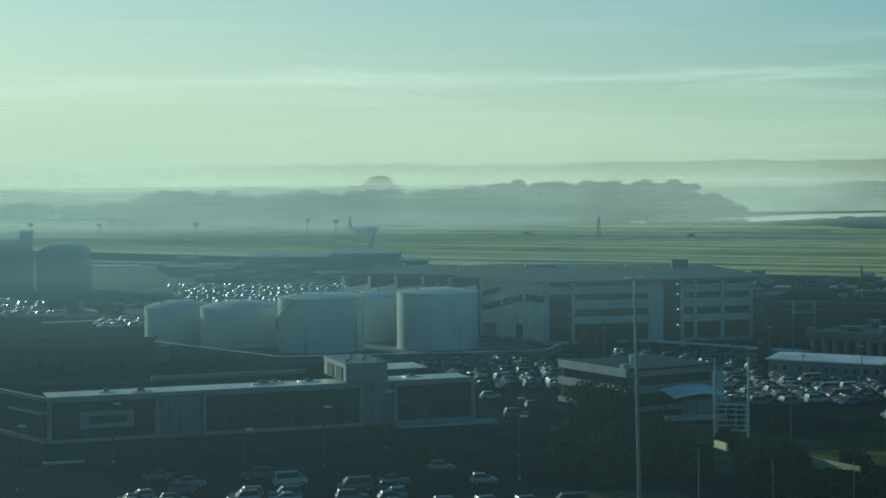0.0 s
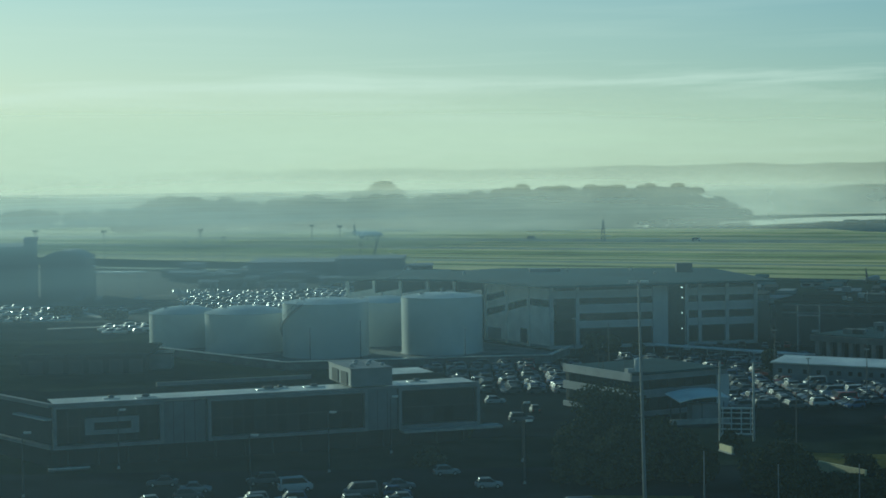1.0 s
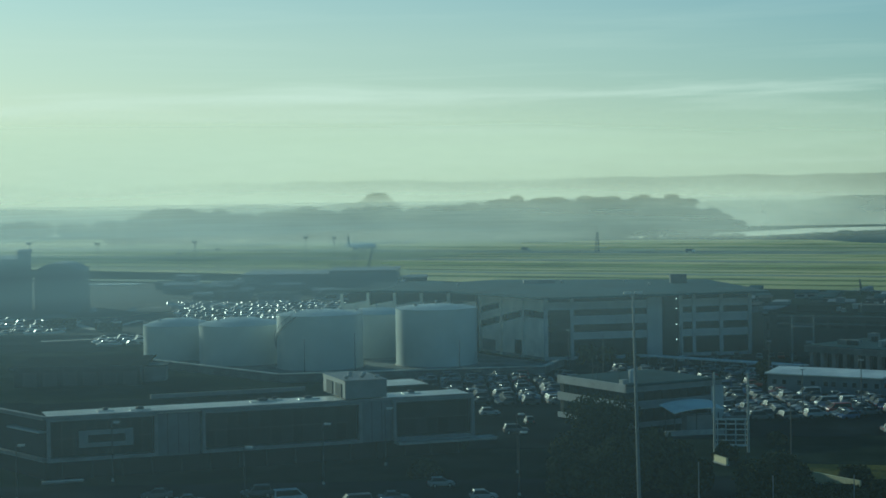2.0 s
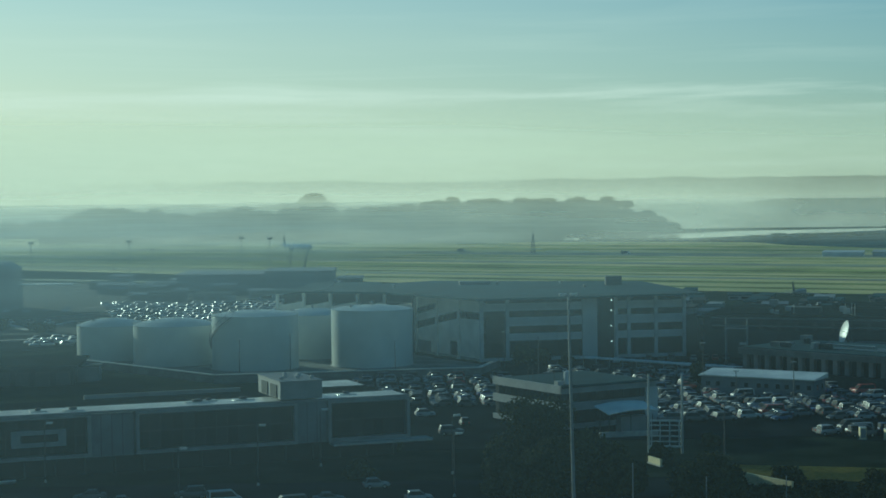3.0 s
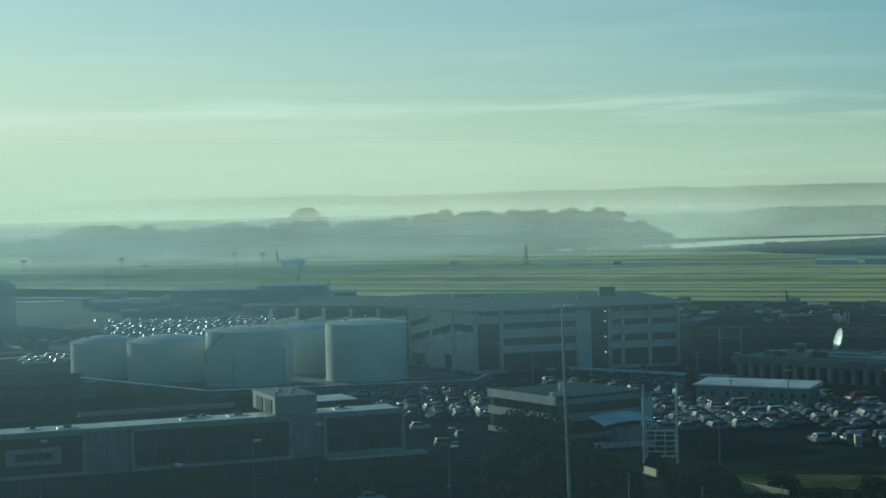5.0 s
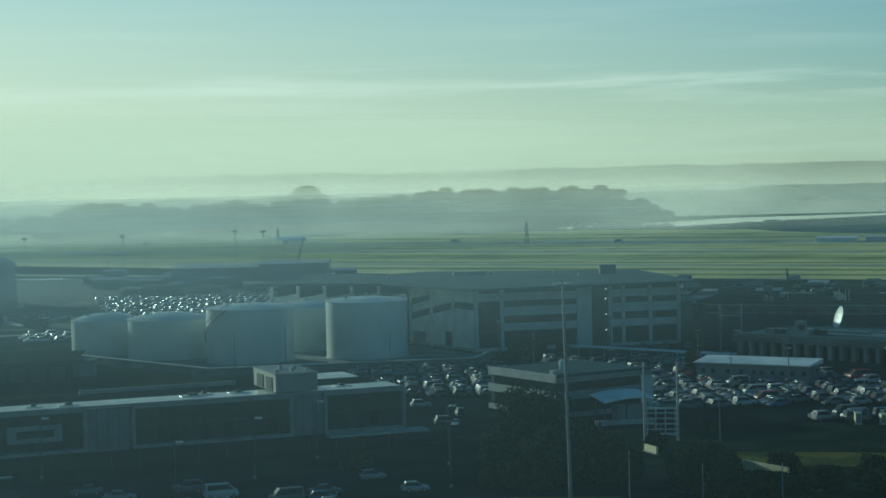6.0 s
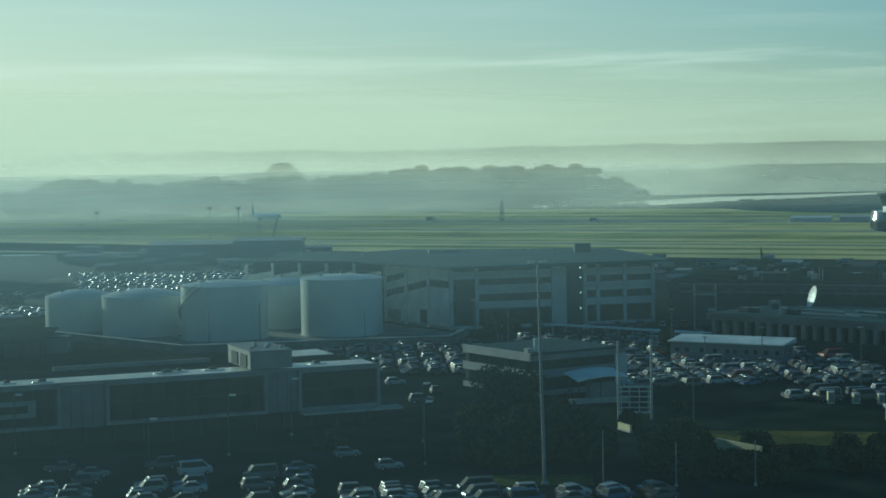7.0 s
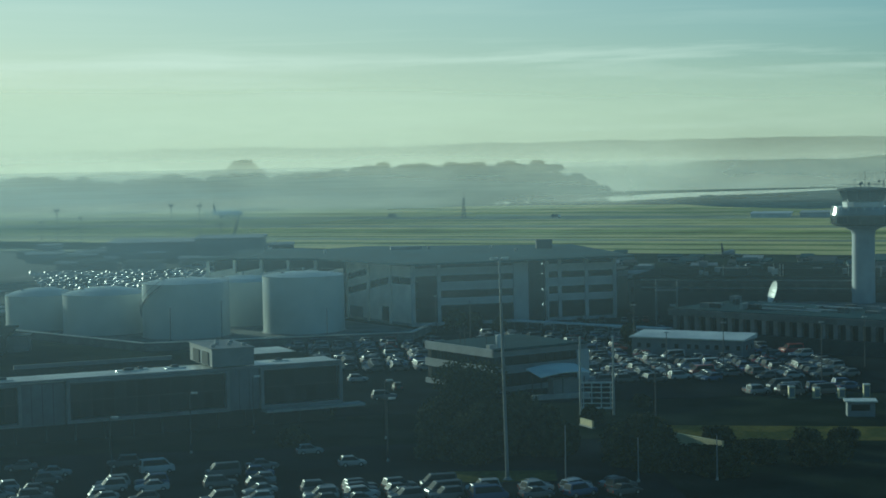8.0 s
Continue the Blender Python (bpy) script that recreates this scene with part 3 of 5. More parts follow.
def wall_run(name, pts, h, th, material, label, coping=None):
    ob = thing(name, label, "wall", pose(*pts[0], 0), kind="structure")
    ox, oy = pts[0]
    for (xa, ya), (xb, yb) in zip(pts, pts[1:]):
        d = Vector((xb - xa, yb - ya))
        n = Vector((-d.y, d.x)).normalized() * th / 2
        c = [(xa - ox - n.x, ya - oy - n.y), (xb - ox - n.x, yb - oy - n.y), (xb - ox + n.x, yb - oy + n.y), (xa - ox + n.x, ya - oy + n.y)]
        part("wall_panel", prism(B(), c, 0, h), material, ob)
        if coping:
            n *= 2.6
            c = [(xa - ox - n.x, ya - oy - n.y), (xb - ox - n.x, yb - oy - n.y), (xb - ox + n.x, yb - oy + n.y), (xa - ox + n.x, ya - oy + n.y)]
            part("coping", prism(B(), c, h + 0.004, h + 0.15), coping, ob)
    return ob


solo("tank_farm_floor", prism(B(), [(-79, 459), (-38, 412), (24, 421), (29, 442), (-4, 500), (-84, 500)], 0.0, 0.08), BUND_FLOOR, "stained pale concrete floor round the fuel tanks", "paving", kind="structure")
wall_run("bund_wall", [(-79, 458), (-38, 411), (24, 420), (30, 440)], 1.9, 0.4, CONCRETE_DARK, "concrete bund wall round the fuel tanks", ROOF_LIGHT)


# ------------------------------------------------------------------ parking building behind the tanks
def dark_band(parent, x0, x1, z0, z1, y=0.0, name="window", slope=0.0, material=None):
    c = prism(B(), [(x0, y), (x1, y), (x1, y + 0.12), (x0, y + 0.12)], [z0 - slope * (x1 - x0), z0, z0, z0 - slope * (x1 - x0)], [z1 - slope * (x1 - x0), z1, z1, z1 - slope * (x1 - x0)])
    return part(name, c, material or GLASS_DARK, parent)


garage = thing("parking_building", "four-storey concrete parking building with banded walls and a wide flat roof", "building", pose(26.7, 453, 0))
# solid core; the gloom behind the openings is its colour
part("core", prism(B(), [(1.0, 1.0), (53.4, 10.3), (47, 64), (-8, 78), (-53, 45.5), (-15.2, 31.6)], 0, 15.6), SHADE_BLACK, garage, "solid near-black block standing in for the shaded interior")
roof_bm = prism(B(), [(-2.0, -4.5), (58.0, 4.6), (51, 68), (-10, 84), (-60.0, 45.0), (-24, 29)], [15.9, 16.3, 16.2, 16.2, 16.0, 16.0], [16.4, 16.8, 16.7, 16.7, 16.5, 16.5])
part("roof", roof_bm, ROOF_DARK, garage, "dark flat roof with deep eaves")
part("roof_plant", box(B(), 38, 48, 16.4, 42.5, 51, 19.2), DARK, garage, "dark plant box")
part("roof_plant", box(B(), -3, 60, 16.4, 6, 63, 17.6), GREY, garage)
for sx, sy in ((8, 60), (26, 58), (-22, 52), (31, 40)):
    part("roof_vent", turned(B(), [(0.3, 16.4), (0.3, 17.2), (0.5, 17.3), (0.2, 17.5)], 10, sx, sy), STEEL, garage)

front = new("front_wall")
front.parent = garage
front.matrix_basis = pose(0, 0, 0, 0, 0, 10.1)
WALL_Z = ((0.0, 0.9), (5.2, 7.1), (9.0, 11.3), (12.9, 14.9))
BAYS = (0.0, 6.6, 13.2, 19.9, 26.6, 30.6, 35.4, 39.2, 46.6, 54.6)
for i, (a, b) in enumerate(zip(BAYS, BAYS[1:])):
    if i == 5:
        continue
    for j, (z0, z1) in enumerate(WALL_Z):
        if i == 4:
            continue
        if i == 0 and 0 < j < 3:
            continue
        part("spandrel", box(B(), a + 0.02, 0.0, z0, b - 0.02, 0.35, z1), PRECAST, front)
    if i != 4:
        for z0, z1 in ((0.9, 5.2), (7.1, 9.0), (11.3, 12.9)):
            if i == 0:
                z1 = {5.2: 4.6, 9.0: 8.8, 12.9: 12.9}[z1]
            n = max(1, round((b - a) / 2.2))
            for k in range(n):
                w = (b - a) / n
                dark_band(front, a + k * w + 0.06, a + (k + 1) * w - 0.06, z0 + 0.04, z1 - 0.04, 0.3)
part("pier", box(B(), 26.6, -0.25, 0, 30.6, 0.5, 15.6), PRECAST, front)
part("stair_recess", box(B(), 30.62, 0.5, 0, 35.38, 0.9, 15.2), DARK, front, "dark stair bay with small lamps")
for x in (-0.25, 6.6, 35.7, 39.2, 46.6, 54.4):
    part("column", box(B(), x - 0.45, -0.3, 0, x + 0.45, 0.3, 15.8), PRECAST, front)
lamp_me = mesh_of("stair_lamp", turned(B(), [(0.1, 0), (0.13, 0.1), (0.0, 0.16)], 10), LAMP_GLASS)
glow = bpy.data.materials.new("small_lamp_glow")
glow.use_nodes = True
glow.node_tree.nodes["Principled BSDF"].inputs["Emission Color"].default_value = (1.0, 0.93, 0.75, 1)
glow.node_tree.nodes["Principled BSDF"].inputs["Emission Strength"].default_value = 2.5
lamp_me.materials[0] = glow
for z in (4.4, 8.4, 12.4, 15.0):
    piece("stair_lamp", lamp_me, front, pose(34.6, 0.45, z, 90))

side = new("ramp_wall")
side.parent = garage
side.matrix_basis = pose(-16.2, 30.46, 0, 0, 0, -62)
RAMP, BAY = 0.18, 11.5
for k in range(3):
    b = BAY * (3 - k)
    a = b - BAY
    # paler than the front wall to imitate the light this side catches
    part("wall_panel", box(B(), a + 0.02, 0.0, 0.7, b - 0.02, 0.4, 15.4), LIT_WHITE, side)
    part("column", box(B(), a - 0.45, -0.45, 0, a + 0.45, 0.0, 15.9), LIT_WHITE, side)
    slope = RAMP if k else 0.0
    drop = RAMP * BAY * max(0, k - 1)
    for z0, z1 in ((10.7, 12.5),) if k < 2 else ((10.7, 12.5), (14.6, 16.2)):
        for q in range(4):
            xa, xb = a + 0.6 + q * 2.6, a + 0.6 + q * 2.6 + 2.5
            za, zb = z0 - drop - slope * (b - xa), z0 - drop - slope * (b - xb)
            part("window", prism(B(), [(xa, -0.12), (xb, -0.12), (xb, 0.1), (xa, 0.1)], [za, zb, zb, za], [za + z1 - z0, zb + z1 - z0, zb + z1 - z0, za + z1 - z0]), GLASS_DARK, side)
    if k == 1:
        part("door", box(B(), b - 4.6, -0.1, 0.7, b - 1.2, 0.05, 4.4), SHADE_BLACK, side)
    if k == 2:
        part("door", box(B(), a + 1.0, -0.1, 0.7, a + 8.0, 0.05, 3.6), GREY, side)
part("plinth", box(B(), 0, -0.2, 0, 34.5, 0.4, 0.7), CONCRETE, side)
rear = new("rear_wall")
rear.parent = garage
rear.matrix_basis = pose(-54.7, 44, 0, 0, 0, -20.9)
for k in range(5):
    a = 8.0 * k
    part("column", box(B(), a - 0.4, -0.35, 0, a + 0.4, 0.35, 15.9), LIT_WHITE, rear)
    for z0 in (3.4, 7.6, 11.6):
        part("ramp_parapet", prism(B(), [(a + 0.42, 0), (a + 7.58, 0), (a + 7.58, 0.3), (a + 0.42, 0.3)], [z0 - 1.2, z0, z0, z0 - 1.2], [z0 + 0.8, z0 + 2.0, z0 + 2.0, z0 + 0.8]), LIT_WHITE, rear)

# steel gantry and pale block beside the parking building
annex = thing("office_annex", "pale low office block with ribbon windows beside the parking building", "building", pose(86, 474, 0, 0, 0, -12))
part("wall", box(B(), 0, 0, 0, 22, 14, 9.2), GREY, annex)
part("roof", box(B(), -0.5, -0.5, 9.2, 22.5, 14.5, 9.6), ROOF_DARK, annex)
for z in (1.5, 5.5):
    for k in range(9):
        dark_band(annex, 0.8 + k * 2.35, 2.9 + k * 2.35, z, z + 1.7, -0.1)
gantry = thing("sign_gantry", "white steel gantry with cross beams", "gantry", pose(85, 431, 0, 0, 0, -20))
for x in (0, 5.2):
    part("post", rod(B(), (x, 0, 0), (x, 0, 12.3), 0.12), STEEL, gantry)
for z, w in ((12.1, 0.12), (9.5, 0.24)):
    part("beam", box(B(), -0.3, -0.1, z, 5.5, 0.1, z + w), STEEL, gantry)
part("board", box(B(), 3.4, -0.3, 5.6, 5.0, -0.15, 6.2), STEEL, gantry)

# ------------------------------------------------------------------ low office building in front
hq = thing("office_building", "long low office building with white framed dark glass bays", "building", pose(-61.2, 272.3, 0, 0, 0, 19.2))
L = 70.2
part("ground_floor", box(B(), 1.5, 2.2, 0, L - 1.5, 21, 3.0), SHADE_BLACK, hq, "recessed ground floor coloured near black")
for k in range(15):
    part("pilotis", rod(B(), (2.5 + 4.65 * k, 1.2, 0), (2.5 + 4.65 * k, 1.2, 3.0), 0.18, sides=10), DARK, hq)
part("upper_floor", box(B(), 0.6, 0.9, 3.0, L - 0.6, 22, 8.99), DARK, hq)
part("roof_deck", box(B(), 0.3, 0.5, 9.6, L - 0.3, 7.8, 10.0), ROOF_LIGHT, hq, "pale membrane roof")
part("rear_roof", box(B(), 0.5, 7.9, 9.0, L - 0.3, 22.2, 9.5), ROOF_DULL, hq, "dark lower rear roof")
part("rear_parapet", box(B(), 20, 21.6, 9.5, 47, 22.1, 10.2), GREY, hq)
part("roof_edge", box(B(), 0.0, 0.0, 9.75, L, 0.45, 10.1), FRAME_GREY, hq, "thin grey roof fascia")


def framed_bay(x0, x1, proud, n, rows=2):
    f = thing("bay_frame", "", "", pose(0, 0, 0))
    f.parent = hq
    z0, z1, w = 3.0, 9.74, 0.55
    for q in ((x0, z0, x1, z0 + w), (x0, z1 - 0.45, x1, z1), (x0, z0 + w, x0 + w, z1 - 0.45), (x1 - w, z0 + w, x1, z1 - 0.45)):
        part("surround", box(B(), q[0], -proud, q[1], q[2], 0.88, q[3]), FRAME_GREY, f)
    w1 = (x1 - x0 - 2 * w) / n
    h1 = (z1 - 0.45 - z0 - w) / rows
    for i in range(n):
        for j in range(rows):
            a, b = x0 + w + i * w1, z0 + w + j * h1
            part("pane", box(B(), a + 0.05, 0.55, b + 0.06, a + w1 - 0.05, 0.7, b + h1 - 0.06), GLASS_DARK, f)
    return f


framed_bay(0.1, 17.2, 0.5, 9)
framed_bay(24.2, 50.6, 0.6, 14)
framed_bay(55.9, L - 0.1, 0.5, 7)
# white box window in the first bay
bw = thing("box_window", "", "", pose(0, 0, 0))
bw.parent = hq
for q in ((5.0, 5.0, 13.4, 5.7), (5.0, 6.9, 13.4, 7.6), (5.0, 5.7, 6.4, 6.9), (12.2, 5.7, 13.4, 6.9)):
    part("surround", box(B(), q[0], -0.1, q[1], q[2], 0.5, q[3]), GREY, bw)
part("pane", box(B(), 6.4, 0.2, 5.7, 12.2, 0.3, 6.9), GLASS_DARK, bw)
part("link_wall", box(B(), 17.3, 0.6, 2.8, 24.1, 1.2, 9.6), HQ_PANEL, hq, "grey panel wall between the bays")
part("stair_tower", box(B(), 50.7, 0.1, 3.0, 55.8, 1.2, 10.0), HQ_PANEL, hq, "grey stair tower")
for x in (18.9, 20.6, 22.3, 52.4, 54.1):
    part("panel_joint", box(B(), x - 0.03, 0.09 if x > 50 else 0.55, 3.0, x + 0.03, 0.14 if x > 50 else 0.6, 9.5), DARK, hq)
ph = new("penthouse")
ph.parent = hq
tagged(ph, "grey plant room on the roof with two louvre doors")
part("wall", box(B(), 48.0, 0.3, 10.26, 55.1, 13.6, 13.1), GREY, ph)
part("cap", box(B(), 47.85, 0.15, 13.1, 55.25, 13.75, 13.25), GREY, ph)
for y in (2.2, 7.6):
    part("louvre", box(B(), 47.85, y, 10.4, 47.99, y + 3.6, 12.5), DARK, ph)
for x, y in ((49, 3), (50.5, 6), (52, 4), (53.5, 8), (51.5, 9.4), (54.2, 3)):
    part("roof_fan", turned(B(), [(0.35, 13.25), (0.35, 13.5), (0.5, 13.55), (0.25, 13.75)], 12, x, y), STEEL, ph)
for x, y, w in ((9, 4, 1.6), (14, 3, 2.2), (34, 5, 3.0), (37, 6, 1.4), (42, 5, 2.4), (60, 5, 2.0)):
    part("roof_unit", turned(B(), [(w * 0.3, 10.15), (w * 0.3, 10.35), (w * 0.22, 10.5), (0.1, 10.55)], 14, x + w / 2, y + 0.7), STEEL_DARK, hq)
    part("roof_pad", box(B(), x - 0.5, y - 0.3, 10.02, x + w + 0.5, y + 1.7, 10.14), ROOF_LIGHT, hq)
part("terrace", box(B(), 56, -3.0, 2.6, L + 3.0, 0.0, 3.0), CONCRETE, hq, "concrete terrace slab")
part("terrace_wall", box(B(), 60, 22.4, 0, L, 34, 8.8), DARK, hq)
part("terrace_roof", box(B(), 59.5, 22.4, 8.8, L + 0.5, 34.5, 9.2), ROOF_LIGHT, hq)
# side wing at the near end
wing = new("side_wing")
wing.parent = hq


def along(z0, z1, out, a=0.0, b=1.0):
    """A band along the splayed end wall, which runs back and outwards from the front corner."""
    p = [(-8.0 * q, 21.5 * q + 0.4) for q in (a, b)]
    return prism(B(), [(p[1][0] - out, p[1][1] - out * 0.4), (p[0][0] - out, p[0][1] - out * 0.4), (p[0][0] + 0.3, p[0][1] + 0.1), (p[1][0] + 0.3, p[1][1] + 0.1)][::-1], z0, z1)


part("wall", prism(B(), [(-0.05, 1.0), (0.05, 1.0), (0.05, 22.0), (-7.7, 22.0)], 3.0, 9.5), DARK, wing)
part("ground_floor", prism(B(), [(-0.05, 2.2), (1.45, 2.2), (1.45, 22.0), (-6.8, 22.0)], 0.0, 2.99), SHADE_BLACK, wing)
part("roof_edge", along(9.5, 10.1, 0.5), FRAME_GREY, wing, "grey roof fascia of the end wall")
part("sill", along(3.0, 3.6, 0.5), FRAME_GREY, wing)
part("sunshade", along(7.5, 7.75, 0.9, 0.02, 0.5), WHITE, wing, "thin white sunshade")
part("roof", prism(B(), [(-0.05, 0.9), (0.28, 0.9), (0.28, 22.0), (-7.9, 22.0)], 9.6, 10.0), ROOF_DULL, wing)

# dark shed and lawn edge between the office and the tanks
sh = thing("service_shed", "low dark service shed with a flat overhanging roof", "shed", pose(-100, 408, 0, 0, 0, 3))
part("wall", box(B(), 1, 1, 0, 30, 26, 4.2), DARK, sh)
part("roof", box(B(), 0, 0, 4.2, 31, 27, 4.6), ROOF_DULL, sh)
part("fascia", box(B(), -0.05, -0.1, 4.1, 31.05, 0.0, 4.7), DARK, sh)
for k in range(6):
    part("door", box(B(), 3 + k * 4.6, 0.85, 0, 6.2 + k * 4.6, 0.99, 3.2), STEEL_DARK, sh)
sh2 = thing("service_shed", "small pale service hut near the lawn", "shed", pose(-70.5, 418, 0, 0, 0, 3))
part("wall", box(B(), 0, 0, 0, 5, 6, 3.6), GREY, sh2)
part("roof", box(B(), -0.4, -0.4, 3.6, 5.4, 6.4, 3.85), ROOF_DARK, sh2)
wall_run("lawn_wall", [(-120, 322), (-46, 341), (-8, 352)], 0.9, 0.3, CONCRETE_DARK, "low garden wall behind the office building", CONCRETE)

wall_run("forecourt_wall", [(-61.5, 270.3), (-55.5, 272.3)], 0.3, 0.2, CONCRETE, "low pale wall at the office forecourt", WHITE)

# ------------------------------------------------------------------ office block with the canopy
mid = thing("brick_office", "two-storey pale office with dark ribbon windows and a flat roof", "building", pose(33.2, 322, 0, 0, 0, 30))
part("core", box(B(), 0.4, 0.4, 0, 22, 22.0, 7.2), DARK, mid)
for z0, z1 in ((0, 1.0), (3.4, 4.9), (6.6, 8.1)):
    # same bands, grey in front and pale at the side: face shading by material
    part("spandrel", box(B(), 0.0, 0.0, z0, 22.2, 0.39, z1), GREY, mid)
    part("spandrel", box(B(), 0.0, 0.395, z0, 0.39, 22.4, z1), PANEL, mid)
for z0, z1 in ((1.0, 3.4), (4.9, 6.6)):
    for k in range(11):
        dark_band(mid, 0.3 + 2.0 * k, 2.15 + 2.0 * k, z0 + 0.03, z1 - 0.03, 0.15)
    for k in range(10):
        part("window", box(B(), 0.15, 0.6 + 2.0 * k, z0 + 0.03, 0.3, 2.45 + 2.0 * k, z1 - 0.03), GLASS_DARK, mid)
part("end_pier", box(B(), 19.5, -0.2, 0, 22.4, 0.0, 6.6), PRECAST, mid)
part("roof", box(B(), 0.4, 0.4, 7.2, 22, 22.0, 7.4), ROOF_DARK, mid)
part("roof_fascia", box(B(), 0.1, -0.5, 7.7, 22.6, 0.0, 8.16), ROOF_DARK, mid)
part("roof_sheet", box(B(), 0.42, 0.42, 7.4, 21.9, 22.0, 7.86), ROOF_DARK, mid)
part("water_tank", turned(B(), [(0.75, 7.86), (0.75, 10.1), (0.3, 10.4)], 16, 4.5, 4.0), WHITE, mid, "white water tank")
part("roof_unit", box(B(), 1.5, 3.0, 7.86, 2.9, 4.2, 8.6), STEEL, mid)
for x, y in ((1.5, 11), (2.5, 14), (5, 9)):
    part("antenna", rod(B(), (x, y, 7.8), (x, y, 11.0), 0.06), STEEL_DARK, mid)
    part("antenna_arm", rod(B(), (x - 0.9, y, 10.3), (x + 0.9, y, 10.3), 0.05), STEEL_DARK, mid)

cp = thing("curved_canopy", "pale arched metal canopy on thin steel posts", "canopy", pose(40.5, 313.5, 0, 0, 0, 12))
bm = B()
for k in range(10):
    xa, xb = k * 0.95, (k + 1) * 0.95
    za, zb = 4.0 + 1.15 * math.sin(math.pi * (0.12 + 0.60 * k / 10)), 4.0 + 1.15 * math.sin(math.pi * (0.12 + 0.60 * (k + 1) / 10))
    prism(bm, [(xa, -1), (xb, -1), (xb, 7), (xa, 7)], [za - 0.55, zb - 0.55, zb + 0.1, za + 0.1], [za - 0.4, zb - 0.4, zb + 0.25, za + 0.25])
# near-white lifts the canopy, which slopes away from the sun
part("canopy_roof", bm, LIT_WHITE, cp)
for x, y in ((0.6, 0.5), (8.8, 0.5), (0.6, 5.5), (8.8, 5.5), (4.7, 0.5), (4.7, 5.5)):
    part("post", rod(B(), (x, y, 0), (x, y, 3.6), 0.09), STEEL_DARK, cp)
part("kiosk", box(B(), 3.5, 2.2, 0, 8.6, 5.0, 3.0), GREY, cp)
part("low_wall", box(B(), -2, -1.9, 0, 9, -1.5, 1.0), CONCRETE, cp)

tw = thing("lattice_sign", "pale steel lattice panel between two tall posts", "sign frame", pose(44.8, 292.8, 0, 0, 0, -10))
for x in (0, 5.5):
    part("post", rod(B(), (x, 0, 0), (x, 0, 13.2), 0.22, 0.16, 10), STEEL, tw)
for z in (1.0, 1.9, 2.8, 3.7, 4.6, 5.3):
    part("rail", box(B(), 0.2, -0.08, z, 5.3, 0.08, z + (0.3 if z in (1.0, 5.3) else 0.14)), WHITE, tw)
for x in (0.45, 1.85, 3.45, 5.0):
    part("stile", box(B(), x - 0.08, -0.1, 1.0, x + 0.08, 0.1, 5.5), WHITE, tw)

yb = thing("low_sign", "low cream sign wall in sunlit grass", "sign", pose(43, 282, 0, 0, 0, -72))
part("panel", box(B(), 0, 0, 0.2, 4.2, 0.35, 1.2), YELLOW, yb)
part("plinth", box(B(), -0.2, -0.1, 0, 4.4, 0.45, 0.2), CONCRETE, yb)
yb2 = thing("low_sign", "low cream boundary wall beside the lawn", "sign", pose(54, 261.5, 0, 0, 0, -60))
part("panel", box(B(), 0, 0, 0.1, 10.5, 0.35, 1.6), YELLOW, yb2)
part("plinth", box(B(), -0.2, -0.1, 0, 10.7, 0.45, 0.1), CONCRETE, yb2)

# ------------------------------------------------------------------ sheds and terminal
cab = thing("site_office", "long white cabin with small square windows and a pale low roof", "cabin", pose(69.3, 378.5, 0, 0, 0, -33))
part("wall", box(B(), 0, 0, 0, 25, 7.5, 3.7), GREY, cab)
part("roof", prism(B(), [(-0.5, -0.5), (25.5, -0.5), (25.5, 8), (-0.5, 8)], 3.7, [3.95, 3.95, 4.7, 4.7]), ROOF_LIGHT, cab)
for k, x in enumerate((1.2, 3.4, 6.8, 9.8, 12.6, 14.3, 16.8, 18.8, 21.2, 23.6)):
    part("window", box(B(), x, -0.06, 1.7, x + 0.85, 0.05, 2.6), GLASS_DARK, cab)
for y in (2.0, 5.0):
    part("window", box(B(), 24.95, y, 1.6, 25.06, y + 0.9, 2.6), GLASS_DARK, cab)

wk = thing("covered_walkway", "long white covered walkway on thin posts", "walkway", pose(49, 431, 0, 0, 0, -43))
part("roof", box(B(), 0, 0, 2.8, 45, 2.6, 3.1), WHITE, wk)
for k in range(12):
    part("post", rod(B(), (1 + 3.9 * k, 0.3, 0), (1 + 3.9 * k, 0.3, 2.8), 0.09), STEEL, wk)

term = thing("terminal_building", "dark low terminal with concrete columns and a heavy roof band", "building", pose(83, 401, 0, 0, 0, -48))
TL = 78
part("back_wall", box(B(), 0, 3.0, 0, TL, 24, 6.2), DARK, term)
part("roof_sheet", box(B(), -0.6, -0.2, 7.604, TL - 0.4, 24.1, 7.8), ROOF_DARK, term)
part("roof_band", box(B(), -1.0, -0.6, 6.2, TL, 24.5, 7.6), CONCRETE_DARK, term)
for k in range(26):
    part("column", box(B(), 3.0 * k, 0, 0, 3.0 * k + 1.1, 1.2, 6.2), TERM_PIER, term)
    dark_band(term, 3.0 * k + 1.2, 3.0 * k + 2.9, 0.8, 5.9, 2.85, "window")
part("street_wall", box(B(), -1.0, -2.4, 0, TL - 4, -0.7, 3.1), DARK, term, "dark low wall before the columns")
up = thing("terminal_upper_block", "dark upper block of the terminal with plant rooms", "building", pose(84, 455, 0, 0, 0, -24))
part("wall", box(B(), 0, 0, 0, 75, 40, 11.0), DARK, up)
part("parapet", box(B(), -0.3, -0.3, 11.0, 75.3, 40.3, 11.6), ROOF_DULL, up)
